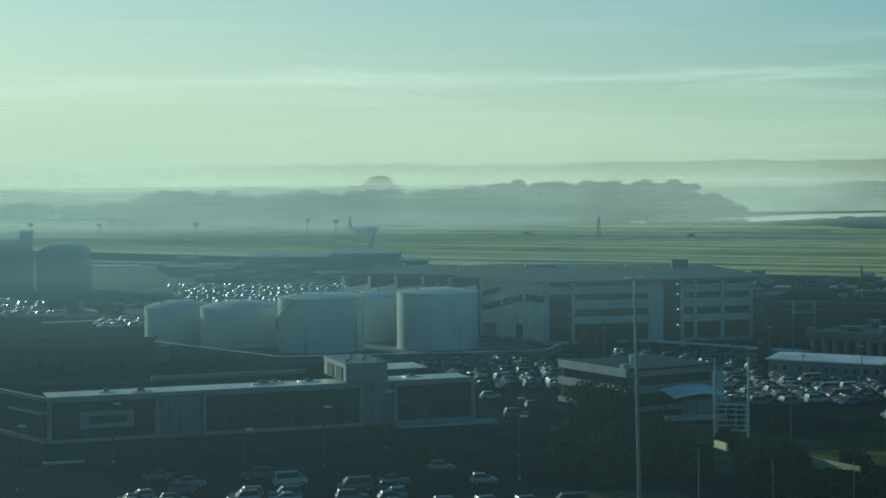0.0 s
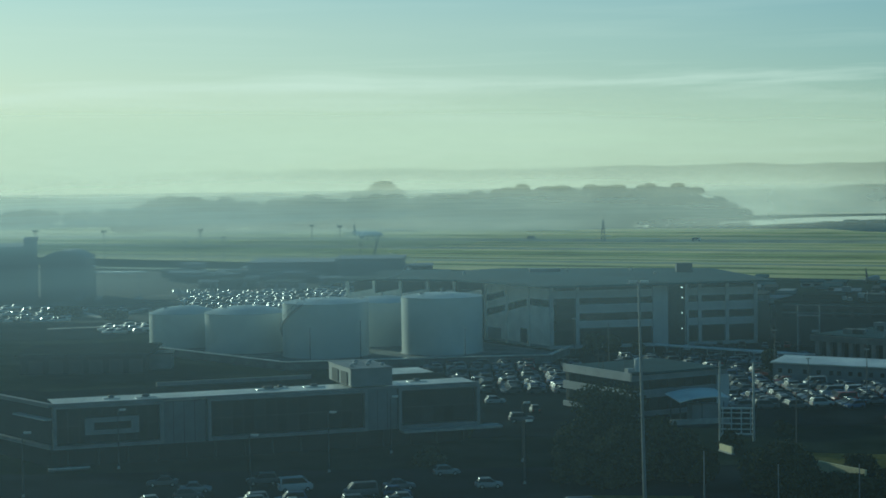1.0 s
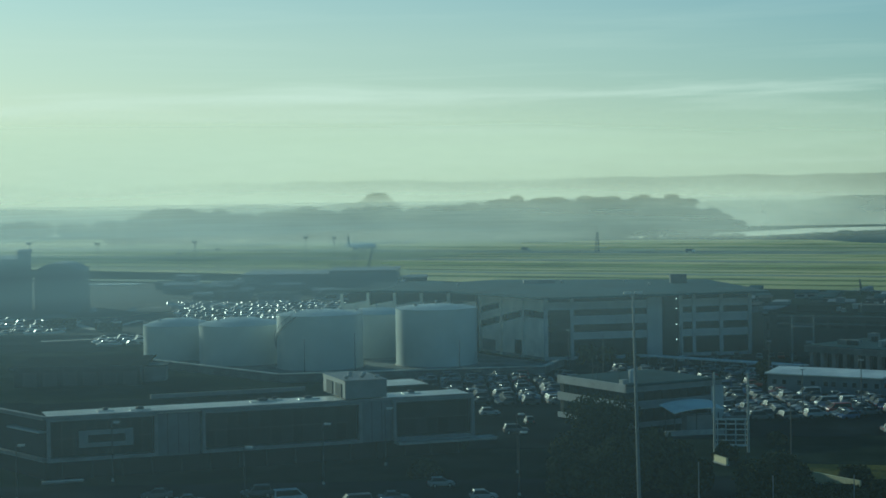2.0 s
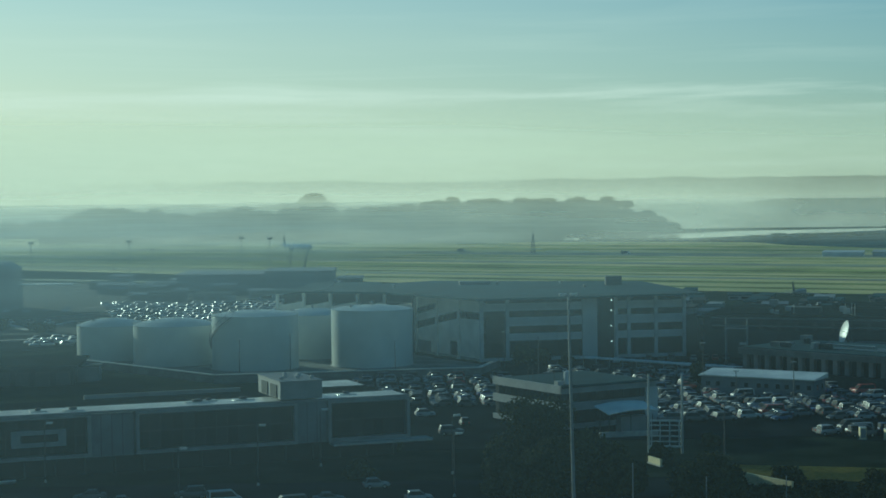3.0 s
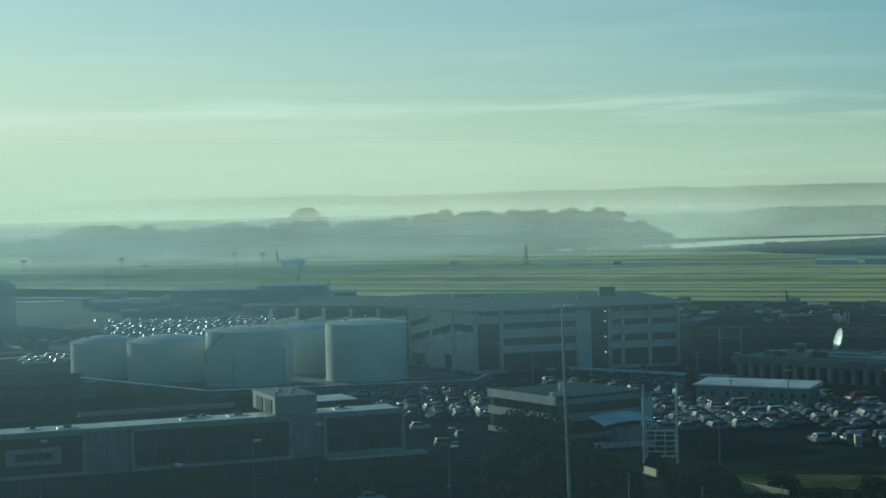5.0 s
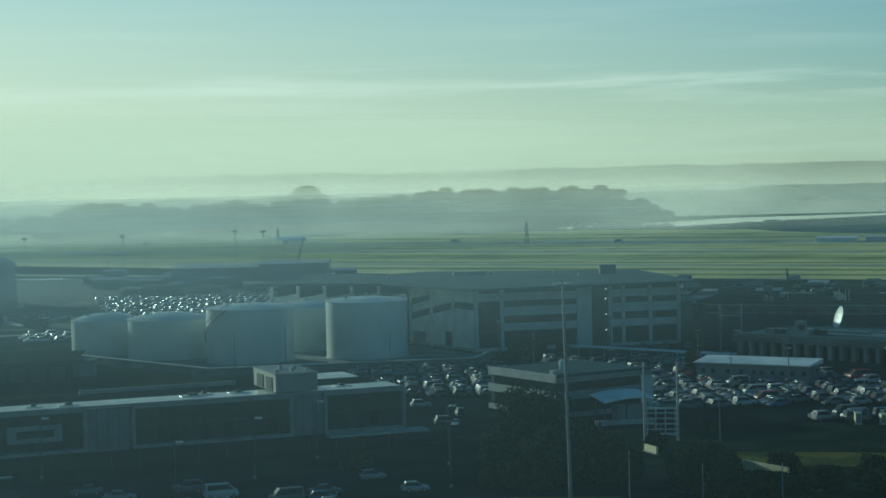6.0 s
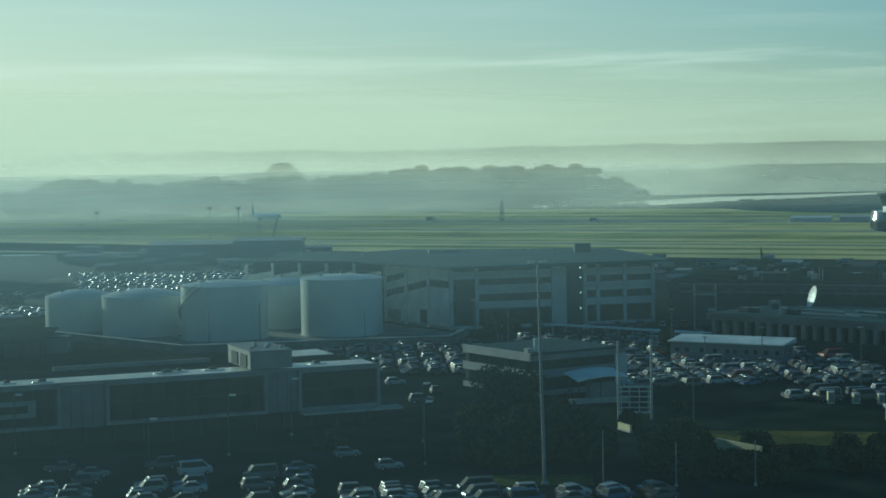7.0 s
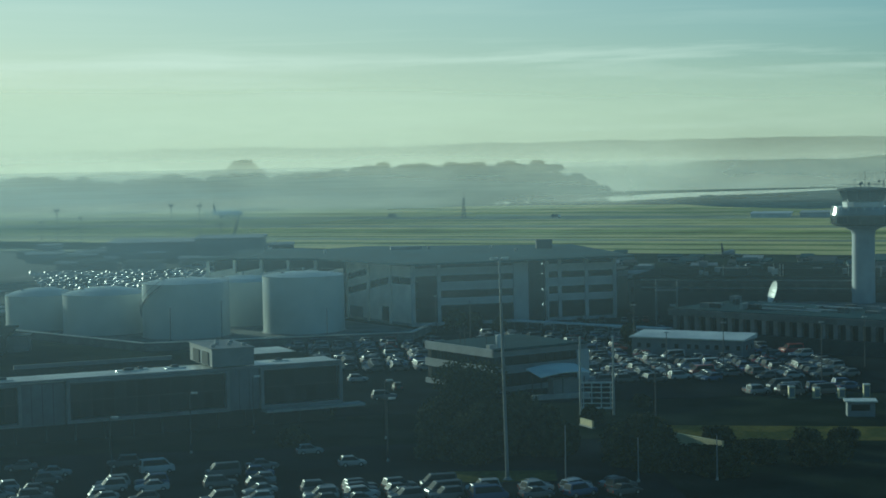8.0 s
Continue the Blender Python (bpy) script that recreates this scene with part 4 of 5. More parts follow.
for x, y, w, d, h in ((6, 5, 10, 8, 2.4), (22, 3, 7, 6, 3.2), (36, 8, 14, 9, 2.6), (54, 4, 8, 6, 3.6), (66, 10, 6, 8, 2.2), (30, 22, 18, 8, 3.0)):
    part("plant_room", box(B(), x, y, 11.6, x + w, y + d, 11.6 + 0.55 * h), DARK if w < 9 else ROOF_DULL, up)
for k in range(16):
    dark_band(up, 2 + 4.5 * k, 5.6 + 4.5 * k, 7.6, 9.6, -0.12)
random.seed(33)
for k in range(22):
    x, y = random.uniform(2, TL - 6), random.uniform(3, 20)
    w, d, h = random.uniform(0.8, 3.6), random.uniform(0.8, 2.4), random.uniform(0.5, 1.7)
    part("roof_unit", box(B(), x, y, 7.8, x + w, y + d, 7.8 + h), random.choice((STEEL, GREY, DARK, CONCRETE_DARK)), term)
for k in range(7):
    x, y = random.uniform(2, TL - 20), random.uniform(4, 20)
    part("duct", rod(B(), (x, y, 8.2), (x + random.uniform(6, 16), y, 8.2), 0.22), STEEL, term)
for k in range(18):
    x, y = random.uniform(2, 70), random.uniform(1, 36)
    w, h = random.uniform(0.8, 3.0), random.uniform(0.5, 1.6)
    part("roof_unit", box(B(), x, y, 11.6, x + w, y + 1.6, 11.6 + h), random.choice((STEEL, GREY, DARK)), up)
for k in range(6):
    x, y = random.uniform(3, 68), random.uniform(0.5, 3)
    part("mast", rod(B(), (x, y, 11.6), (x, y, 11.6 + random.uniform(2, 4)), 0.08), STEEL, up)
for z in (8.6, 10.6):
    part("pipe_run", rod(B(), (2, -0.4, z), (60, -0.4, z), 0.09), STEEL, up)
ds_roof = thing("dish_terrace", "low concrete roof terrace with a steel rail", "building", pose(104, 424, 0, 0, 0, -30))
part("wall", box(B(), 0, 0, 0, 34, 20, 5.3), CONCRETE_DARK, ds_roof)
part("cap", box(B(), -0.2, -0.2, 5.3, 34.2, 20.2, 5.5), CONCRETE_DARK, ds_roof)
for z in (6.05, 6.55):
    part("rail", rod(B(), (0, 0.3, z), (34, 0.3, z), 0.05), STEEL, ds_roof)
for k in range(12):
    part("rail_post", rod(B(), (3.05 * k, 0.3, 5.45), (3.05 * k, 0.3, 6.55), 0.05), STEEL, ds_roof)

dish = thing("satellite_dish", "large white satellite dish lit by the sun on a roof", "satellite dish", pose(113.6, 428, 5.5))
bm = B()
R = 2.9
turned(bm, [(0.0, 0.0), (R * 0.4, 0.10), (R * 0.75, 0.36), (R, 0.68), (R, 0.76), (R * 0.75, 0.46), (R * 0.4, 0.2), (0, 0.1)], 40, cap=False)
d_ob = part("reflector", smooth(bm, 50), WHITE, dish, "white parabolic reflector")
aim = Vector((-0.96, -0.04, 0.28)).normalized()
d_ob.matrix_basis = Matrix.Translation((0.5, 0, 2.9)) @ aim.to_track_quat("Z", "Y").to_matrix().to_4x4()
part("feed_arm", rod(B(), Vector((0.5, 0, 2.9)) + aim * 0.2, Vector((0.5, 0, 2.9)) + aim * 1.4, 0.06), STEEL, dish)
part("mount", rod(B(), (0.9, 0, 0), (0.7, 0, 2.8), 0.3, 0.2), STEEL_DARK, dish)
part("mount_base", box(B(), 0.2, -0.8, 0, 1.8, 0.8, 0.4), CONCRETE, dish)
part("brace", rod(B(), (2.4, 0, 0.2), (1.1, 0, 2.6), 0.12), STEEL_DARK, dish)

# ------------------------------------------------------------------ control tower
ct = thing("control_tower", "white airport control tower with a dark glazed cab", "tower", pose(136.0, 427, 0))
part("shaft", smooth(turned(B(), [(2.85, 0), (2.75, 22.4), (3.0, 23.3), (4.4, 24.1), (6.6, 24.6)], 48, cap=False), 60), TOWER_GREY, ct)
part("lower_deck", turned(B(), [(6.6, 24.6), (7.8, 25.0), (7.9, 26.2), (7.85, 27.2)], 16), DARK, ct, "dark lower gallery")
for k in range(16):
    a, b = 2 * math.pi * (k + 0.08) / 16, 2 * math.pi * (k + 0.92) / 16
    part("gallery_pane", prism(B(), [(8.0 * math.cos(q) * w, 8.0 * math.sin(q) * w) for q, w in ((a, 1), (b, 1), (b, 0.97), (a, 0.97))], 25.3, 26.9), GLASS_DARK, ct)
part("gallery_core", turned(B(), [(6.9, 26.9), (6.7, 28.3)], 16), DARK, ct)
# reflector added for the sun glint, its slope set to mirror the sun
part("glint_skirt", smooth(turned(B(), [(7.95, 27.3), (7.45, 29.23), (5.0, 29.45)], 64, cap=False), 30), SHINY, ct, "added polished cone that makes the sun glint on the gallery")
part("cab_base", turned(B(), [(4.9, 29.3), (5.0, 30.4)], 16), WHITE, ct)
for k in range(12):
    a, b = 2 * math.pi * (k + 0.05) / 12, 2 * math.pi * (k + 0.95) / 12
    bm = B()
    v = [bm.verts.new((r * math.cos(q), r * math.sin(q), z)) for q, r, z in ((a, 4.9, 30.4), (b, 4.9, 30.4), (b, 6.0, 33.2), (a, 6.0, 33.2), (a, 4.8, 30.4), (b, 4.8, 30.4), (b, 5.9, 33.2), (a, 5.9, 33.2))]
    for q in ((0, 1, 2, 3), (5, 4, 7, 6), (4, 5, 1, 0), (3, 2, 6, 7), (1, 5, 6, 2), (4, 0, 3, 7)):
        bm.faces.new([v[i] for i in q])
    part("cab_pane", bm, GLASS_DARK, ct)
part("cab_roof", turned(B(), [(6.1, 33.2), (6.35, 33.35), (6.35, 33.7), (2.0, 34.0)], 24), DARK, ct)
rail = B()
for k in range(24):
    a, b = 2 * math.pi * k / 24, 2 * math.pi * (k + 1) / 24
    rod(rail, (7.6 * math.cos(a), 7.6 * math.sin(a), 28.3), (7.6 * math.cos(a), 7.6 * math.sin(a), 29.4), 0.04, sides=5)
    rod(rail, (7.6 * math.cos(a), 7.6 * math.sin(a), 29.4), (7.6 * math.cos(b), 7.6 * math.sin(b), 29.4), 0.04, sides=5)
part("gallery_rail", rail, STEEL, ct)
random.seed(4)
for k in range(14):
    a, r = random.uniform(0, 6.28), random.uniform(1.5, 5.8)
    h = random.uniform(0.8, 2.4)
    part("aerial", rod(B(), (r * math.cos(a), r * math.sin(a), 33.8), (r * math.cos(a), r * math.sin(a), 33.8 + h), 0.07), STEEL_DARK, ct)
    if k % 3 == 0:
        part("aerial_dish", turned(B(), [(0.35, 33.8 + h * 0.6), (0.4, 34.2 + h * 0.6), (0.2, 34.4 + h * 0.6)], 10, r * math.cos(a), r * math.sin(a)), STEEL_DARK, ct)
part("mast", rod(B(), (0.5, 0, 33.9), (0.5, 0, 38.2), 0.1, 0.05), STEEL_DARK, ct)
part("aerial_ring", turned(B(), [(5.6, 34.6), (5.7, 34.6), (5.7, 34.7), (5.6, 34.7)], 24, cap=False), STEEL_DARK, ct)


# ------------------------------------------------------------------ cars
def slab(bm, quad, out, t=0.02):
    c = [Vector(p) for p in quad]
    n = (c[1] - c[0]).cross(c[2] - c[0]).normalized()
    if n.dot(Vector(out)) < 0:
        n = -n
    mid_p = sum(c, Vector()) / 4
    lo = [bm.verts.new(mid_p + (p - mid_p) * 0.88 - n * 0.03) for p in c]
    hi = [bm.verts.new(mid_p + (p - mid_p) * 0.88 + n * t) for p in c]
    bm.faces.new(hi)
    for i in range(4):
        j = (i + 1) % 4
        bm.faces.new((lo[i], lo[j], hi[j], hi[i]))
    return bm


SHAPES = {
    "hatchback": dict(hull=((2.0, .66, .42, .62), (1.85, .80, .22, .76), (0.95, .86, .2, .93), (-1.2, .86, .2, .98), (-1.85, .82, .22, .96), (-2.0, .72, .4, .8)), base=(1.0, -1.85), top=(0.2, -1.45), roof=1.48),
    "saloon": dict(hull=((2.3, .66, .42, .62), (2.15, .82, .22, .74), (1.1, .89, .2, .92), (-1.2, .89, .2, .97), (-2.1, .84, .24, .98), (-2.3, .74, .42, .84)), base=(1.1, -1.65), top=(0.3, -0.95), roof=1.44),
    "off-roader": dict(hull=((2.25, .74, .5, .82), (2.1, .88, .34, .98), (1.1, .93, .3, 1.08), (-1.4, .93, .3, 1.12), (-2.2, .9, .34, 1.1), (-2.3, .84, .5, 1.0)), base=(1.05, -2.2), top=(0.35, -1.95), roof=1.76),
    "van": dict(hull=((2.4, .76, .45, .9), (2.3, .9, .28, 1.08), (1.9, .94, .26, 1.2), (-1.8, .95, .26, 1.2), (-2.35, .94, .28, 1.2), (-2.42, .9, .45, 1.1)), base=(1.95, -2.34), top=(1.15, -2.28), roof=2.02),
}


def hull_mesh(bm, s):
    rings = []
    for x, w, zl, zt in s["hull"]:
        zs = zl + (zt - zl) * 0.62
        rings.append([bm.verts.new(p) for p in ((x, -w * 0.9, zl), (x, -w, zl + 0.12), (x, -w, zs), (x, -w * 0.9, zt), (x, w * 0.9, zt), (x, w, zs), (x, w, zl + 0.12), (x, w * 0.9, zl))])
    for a, b in zip(rings, rings[1:]):
        for i in range(8):
            j = (i + 1) % 8
            bm.faces.new((a[i], a[j], b[j], b[i]))
    bm.faces.new(rings[0][::-1])
    bm.faces.new(rings[-1])
    (b0, b1), (t0, t1), zr = s["base"], s["top"], s["roof"]
    w = s["hull"][2][1] * 0.88
    wt = w * 0.82
    zb = s["hull"][2][3] - 0.03
    lo = [(b0, -w, zb), (b0, w, zb), (b1, w, zb), (b1, -w, zb)]
    hi = [(t0, -wt, zr), (t0, wt, zr), (t1, wt, zr), (t1, -wt, zr)]
    a = [bm.verts.new(p) for p in lo]
    b = [bm.verts.new(p) for p in hi]
    c = [bm.verts.new((x * 0.96 + (t0 + t1) * 0.02, y * 0.92, z + 0.05)) for x, y, z in hi]
    for i in range(4):
        j = (i + 1) % 4
        bm.faces.new((a[i], a[j], b[j], b[i]))
        bm.faces.new((b[i], b[j], c[j], c[i]))
    bm.faces.new(c)
    return lo, hi


def car(kind, paint, colour, fine):
    s = SHAPES[kind]
    ob = thing("van" if kind == "van" else "car", "parked %s %s standing on dark asphalt" % (colour, kind), "van" if kind == "van" else "car", pose(0, 0, -50), "parked cars")
    bm = B()
    lo, hi = hull_mesh(bm, s)
    part("body", smooth(bm, 28), paint, ob)
    part("windscreen", slab(B(), (lo[0], lo[1], hi[1], hi[0]), (1, 0, 0.4)), CAR_GLASS, ob)
    part("rear_window", slab(B(), (lo[2], lo[3], hi[3], hi[2]), (-1, 0, 0.4)), CAR_GLASS, ob)
    part("side_window", slab(B(), (lo[3], lo[0], hi[0], hi[3]), (0, -1, 0.2)), CAR_GLASS, ob)
    part("side_window", slab(B(), (lo[1], lo[2], hi[2], hi[1]), (0, 1, 0.2)), CAR_GLASS, ob)
    x0 = s["hull"][1][0] - 0.75
    x1 = s["hull"][-2][0] + 0.68
    r = 0.36 if kind == "off-roader" else 0.32
    w = s["hull"][2][1]
    for x in (x0, x1):
        for sd in (-1, 1):
            wheel = part("wheel", rod(B(), (x, sd * (w - 0.16), r), (x, sd * (w + 0.03), r), r, sides=14), TYRE, ob)
            if fine:
                part("rim", rod(B(), (x, sd * (w + 0.02), r), (x, sd * (w + 0.045), r), r * 0.62, sides=10), RIM, wheel)
    xf, xr = s["hull"][0], s["hull"][-1]
    for sd in (-1, 1):
        part("headlight", box(B(), xf[0] - 0.1, sd * xf[1] * 0.74 - 0.17, xf[3] - 0.16, xf[0] + 0.015, sd * xf[1] * 0.74 + 0.17, xf[3] - 0.03), LAMP_GLASS, ob)
        part("tail_light", box(B(), xr[0] - 0.015, sd * xr[1] * 0.78 - 0.13, xr[3] - 0.25, xr[0] + 0.1, sd * xr[1] * 0.78 + 0.13, xr[3] - 0.02), RED, ob)
    return ob


CARS = {}
random.seed(11)
MIX = [("white", 3), ("silver", 4), ("dark grey", 13), ("blue", 2), ("red", 0.3)]


def place_car(x, y, yaw, z=0.06, fine=True):
    kind = random.choices(["hatchback", "saloon", "off-roader", "van"], [4, 4, 3, 1])[0]
    colour = random.choices([m[0] for m in MIX], [m[1] for m in MIX])[0]
    m = pose(x, y, z, 0, 0, yaw)
    if (kind, colour, fine) in CARS:
        return copy_thing(CARS[kind, colour, fine], m)
    ob = car(kind, PAINTS[colour], colour, fine)
    ob.matrix_world = m
    CARS[kind, colour, fine] = ob
    return ob


def inside(x, y, ox, oy, yaw, w, d, pad=2.6):
    c, s = math.cos(radians(yaw)), math.sin(radians(yaw))
    u, v = (x - ox) * c + (y - oy) * s, -(x - ox) * s + (y - oy) * c
    return -pad < u < w + pad and -pad < v < d + pad


BLOCKED = [(33.2, 322, 30, 22.4, 19.3), (40.5, 313.5, 12, 9.5, 6), (69.3, 378.5, -33, 25.5, 8), (49, 431, -43, 45, 2.6), (83, 401, -48, 78, 24), (26.7, 450, 10, 57, 10), (-61.2, 272.3, 19.2, 74, 34.5)]


def free(x, y):
    return not any(inside(x, y, *q) for q in BLOCKED)


def row(x0, y0, turn, n, gap, yaw, fill):
    c, s = math.cos(radians(turn)), math.sin(radians(turn))
    for k in range(n):
        x, y = x0 + c * gap * k, y0 + s * gap * k
        if random.random() < fill and free(x, y):
            place_car(x + random.uniform(-0.2, 0.2), y + random.uniform(-0.3, 0.3), yaw + random.choice((0, 180)) + random.uniform(-3, 3))


def lot(columns, y0, y1, fill, far_fill=None, step=2.7, yaw=14, fine=True):
    """Bays that run away from the hotel: cars side by side down each column."""
    for x in columns:
        n = int((y1 - y0) / step)
        turn = random.choice((0, 180))
        for k in range(n):
            y = y0 + k * step
            f = fill if far_fill is None else fill + (far_fill - fill) * k / max(1, n - 1)
            if random.random() < f and free(x, y):
                place_car(x + random.uniform(-0.25, 0.25), y + random.uniform(-0.2, 0.2), yaw + (turn if random.random() < 0.8 else turn + 180) + random.uniform(-8, 8), 0.06, fine)


# near car park below the office building
lot((-41.5, -36.2, -27.0, -21.7, -12.5, -7.2), 226, 260, 0.75, 0.2)
lot((0.8, 6.0, 11.4, 16.6), 223, 234.5, 0.95)
lot((22.0,), 222, 231, 0.95)
lot((28.5, 33.9, 39.6), 223, 232.5, 0.9, None, 2.7, 26)
place_car(-0.5, 262, 12), place_car(5.5, 250.5, 10), place_car(13, 318, 8), place_car(16, 331, 95), place_car(9, 345, 12)
# crowded car parks round the two-storey office and the cabin
lot((54.5, 59.7, 64.9, 70.4, 75.7, 81.0, 86.5, 91.8, 97.2, 102.6), 331, 385, 0.82, None, 2.7, 16, False)
lot((-3.5, 1.8, 7.2, 12.6, 17.9, 23.3, 28.7), 360, 400, 0.78, None, 2.7, 16, False)
lot((79.5, 84.8, 91.0, 97.0), 308, 320, 0.6)


def car_crowd(name, rows, label, seed, tones=(12, 8, 3, 1, 1), glass=None):
    """Far parked cars, each a low hull with a glazed cabin, in one mesh."""
    rng = random.Random(seed)
    bm = B()
    for x0, y0, turn, n, gap, yaw, fill in rows:
        for k in range(n):
            if rng.random() > fill:
                continue
            s = SHAPES[rng.choice(("hatchback", "saloon", "off-roader"))]
            start = len(bm.verts)
            faces = len(bm.faces)
            lo, hi = hull_mesh(bm, s)
            bm.faces.ensure_lookup_table()
            w0 = len(bm.faces)
            for q, o in (((lo[0], lo[1], hi[1], hi[0]), (1, 0, .4)), ((lo[2], lo[3], hi[3], hi[2]), (-1, 0, .4)), ((lo[3], lo[0], hi[0], hi[3]), (0, -1, .2)), ((lo[1], lo[2], hi[2], hi[1]), (0, 1, .2))):
                slab(bm, q, o)
            bm.faces.ensure_lookup_table()
            bm.verts.ensure_lookup_table()
            for f in bm.faces[w0:]:
                f.material_index = 5
            tone = rng.choices(range(5), tones)[0]
            for f in bm.faces[faces:w0]:
                f.material_index = tone
            c, sn = math.cos(radians(turn)), math.sin(radians(turn))
            m = pose(x0 + c * gap * k + rng.uniform(-.2, .2), y0 + sn * gap * k + rng.uniform(-.3, .3), 0.06, 0, 0, yaw + rng.choice((0, 180)))
            bmesh.ops.transform(bm, matrix=m, verts=bm.verts[start:])
    # crowds with glinting glass get the white that has sunlight in its colour
    ob = solo(name, bm, SUNLIT_WHITE if glass else PAINTS["white"], label, "parked cars", kind="stuff")
    for k in ("silver", "dark grey", "blue", "red"):
        ob.data.materials.append(PAINTS[k])
    ob.data.materials.append(glass or CAR_GLASS)
    return ob


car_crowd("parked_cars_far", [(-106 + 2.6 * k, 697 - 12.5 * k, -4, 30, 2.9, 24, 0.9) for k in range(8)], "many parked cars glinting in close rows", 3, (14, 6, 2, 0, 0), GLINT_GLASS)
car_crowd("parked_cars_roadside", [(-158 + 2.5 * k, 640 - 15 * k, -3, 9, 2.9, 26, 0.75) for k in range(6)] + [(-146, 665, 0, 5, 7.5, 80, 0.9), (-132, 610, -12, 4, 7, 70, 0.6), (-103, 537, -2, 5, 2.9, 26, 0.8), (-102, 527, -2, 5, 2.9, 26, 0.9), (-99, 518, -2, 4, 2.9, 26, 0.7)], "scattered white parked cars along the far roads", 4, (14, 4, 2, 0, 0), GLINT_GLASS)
car_crowd("parked_cars_terminal", [(36 + 0.5 * k, 386 + 2.7 * k, 0, 9, 5.3, 16, 0.8) for k in range(15)] + [(-3.5, 401 + 2.7 * k, 0, 7, 5.3, 16, 0.8) for k in range(5)] + [(60, 445, 8, 12, 2.9, 80, 0.6), (110, 560, 2, 24, 3.4, 84, 0.5), (100, 600, 2, 30, 3.4, 84, 0.5), (120, 640, 2, 30, 3.4, 84, 0.4)], "parked cars beside the terminal", 5, (3, 5, 9, 2, 1))


# ------------------------------------------------------------------ trees
def tree(x, y, h, w, seed, label, leaves=13000, leaf=1.0):
    rng = np.random.default_rng(seed)
    t = thing("tree", label, "tree", pose(x, y, 0), "trees by the car park")
    bm = B()
    rod(bm, (0, 0, 0), (0.2, 0.1, h * 0.35), 0.045 * h * 0.9, 0.03 * h, 10)
    lobes = []
    for k in range(16):
        a = rng.uniform(0, 6.28)
        r = w * 0.5 * rng.uniform(0.2, 0.78)
        z = h * rng.uniform(0.16, 0.84) * (1 - 0.22 * (r / (w * 0.5)) ** 2)
        p = (r * math.cos(a), r * math.sin(a), z)
        rod(bm, (0.2, 0.1, h * 0.28), p, 0.018 * h, 0.005 * h, 6)
        lobes.append(p)
    lobes.append((0, 0, h * 0.8))
    part("trunk", bm, BARK, t)
    lobes = np.array(lobes)
    pick = lobes[rng.integers(0, len(lobes), leaves)]
    d = rng.normal(size=(leaves, 3))
    d /= np.linalg.norm(d, axis=1)[:, None]
    rad = (w * 0.21) * rng.uniform(0.55, 1.08, (leaves, 1))
    c = pick + d * rad * (1, 1, 0.8)
    c[:, 2] = np.clip(c[:, 2], h * 0.04, h)
    crown = new("crown", quads("crown", c, rng.uniform(0.13, 0.30, leaves) * leaf, LEAF, seed))
    crown.parent = t
    return t


DENSE = "broad dense dark evergreen tree beside the car park"
for x, y, h, w, seed in ((22.8, 263, 13.3, 15.0, 21), (30.5, 256, 9.4, 11, 22), (24.5, 251, 8.6, 11, 23), (34.0, 250, 6.4, 8, 24), (45.6, 240, 7.3, 13, 25), (36.5, 257, 3.0, 5, 26), (54, 236, 3.6, 9, 27), (17.0, 254, 5.5, 7, 28)):
    tree(x, y, h, w, seed, DENSE)
SMALL = "small dark tree beside a building"
for x, y, h, w, seed in ((36, 442, 5.0, 5.5, 31), (41, 443, 4.4, 5, 32), (72, 394, 5.5, 5, 33), (45, 284, 3.0, 4, 34), (1, 301, 4, 6, 35), (-3, 272, 2.5, 5, 36), (56.5, 300, 2.2, 3, 37), (47, 440, 3.4, 4, 38)):
    tree(x, y, h, w, seed, SMALL, 2600, 1.2)
for x, y, h, w, seed in ((-127, 584, 3.5, 12, 44), (-108, 572, 2.6, 8, 45)):
    tree(x, y, h, w, seed, "dark broad bush by the far car park", 2600, 2.0)
for x, y, h, w, seed in ((52, 262, 2.2, 4, 51), (60, 259, 2.6, 5, 52), (71, 252, 3.2, 6, 53), (62, 243, 3.0, 7, 54), (78, 256, 2.4, 5, 55), (49, 268, 2.0, 3.5, 56), (70, 240, 3.4, 8, 57)):
    tree(x, y, h, w, seed, "low dark shrub on the grass verge", 2600, 1.0)
strip("verge", -20, -7.5, 40, 6.0, 0.09, SUNLIT_VERGE, "mown grass verge with sunlight in its colour", "grass", pose(66, 270, 0, 0, 0, -14))
strip("verge", -6, -4, 9, 4, 0.09, SUNLIT_VERGE, "mown grass verge with sunlight in its colour", "grass", pose(24, 239, 0, 0, 0, -6))


# ------------------------------------------------------------------ lamp posts and masts
def lamp_post(x, y, h, label, yaw=0.0, heads=1, thick=0.11, lean=0.0, paint=None):
    t = thing("lamp_post", label, "lamp post", pose(x, y, 0, 0, -lean, yaw), "lamp posts")
    part("pole", rod(B(), (0, 0, 0), (0, 0, h), thick, thick * 0.6, 10), paint or STEEL_DARK, t)
    part("base_plate", turned(B(), [(thick * 2.2, 0), (thick * 2.2, 0.15), (thick * 1.2, 0.5)], 10), CONCRETE, t)
    for k in range(heads):
        sd = 1 if k == 0 else -1
        part("arm", rod(B(), (0, 0, h - 0.1), (sd * 0.9, 0, h + 0.15), thick * 0.5, sides=6), POLE, t)
        hd = part("lamp_head", box(B(), sd * 0.75 - 0.5, -0.25, h + 0.08, sd * 0.75 + 0.5, 0.25, h + 0.3), WHITE, t)
        part("lens", box(B(), sd * 0.75 - 0.4, -0.2, h + 0.02, sd * 0.75 + 0.4, 0.2, h + 0.075), LAMP_GLASS, t)
    return t


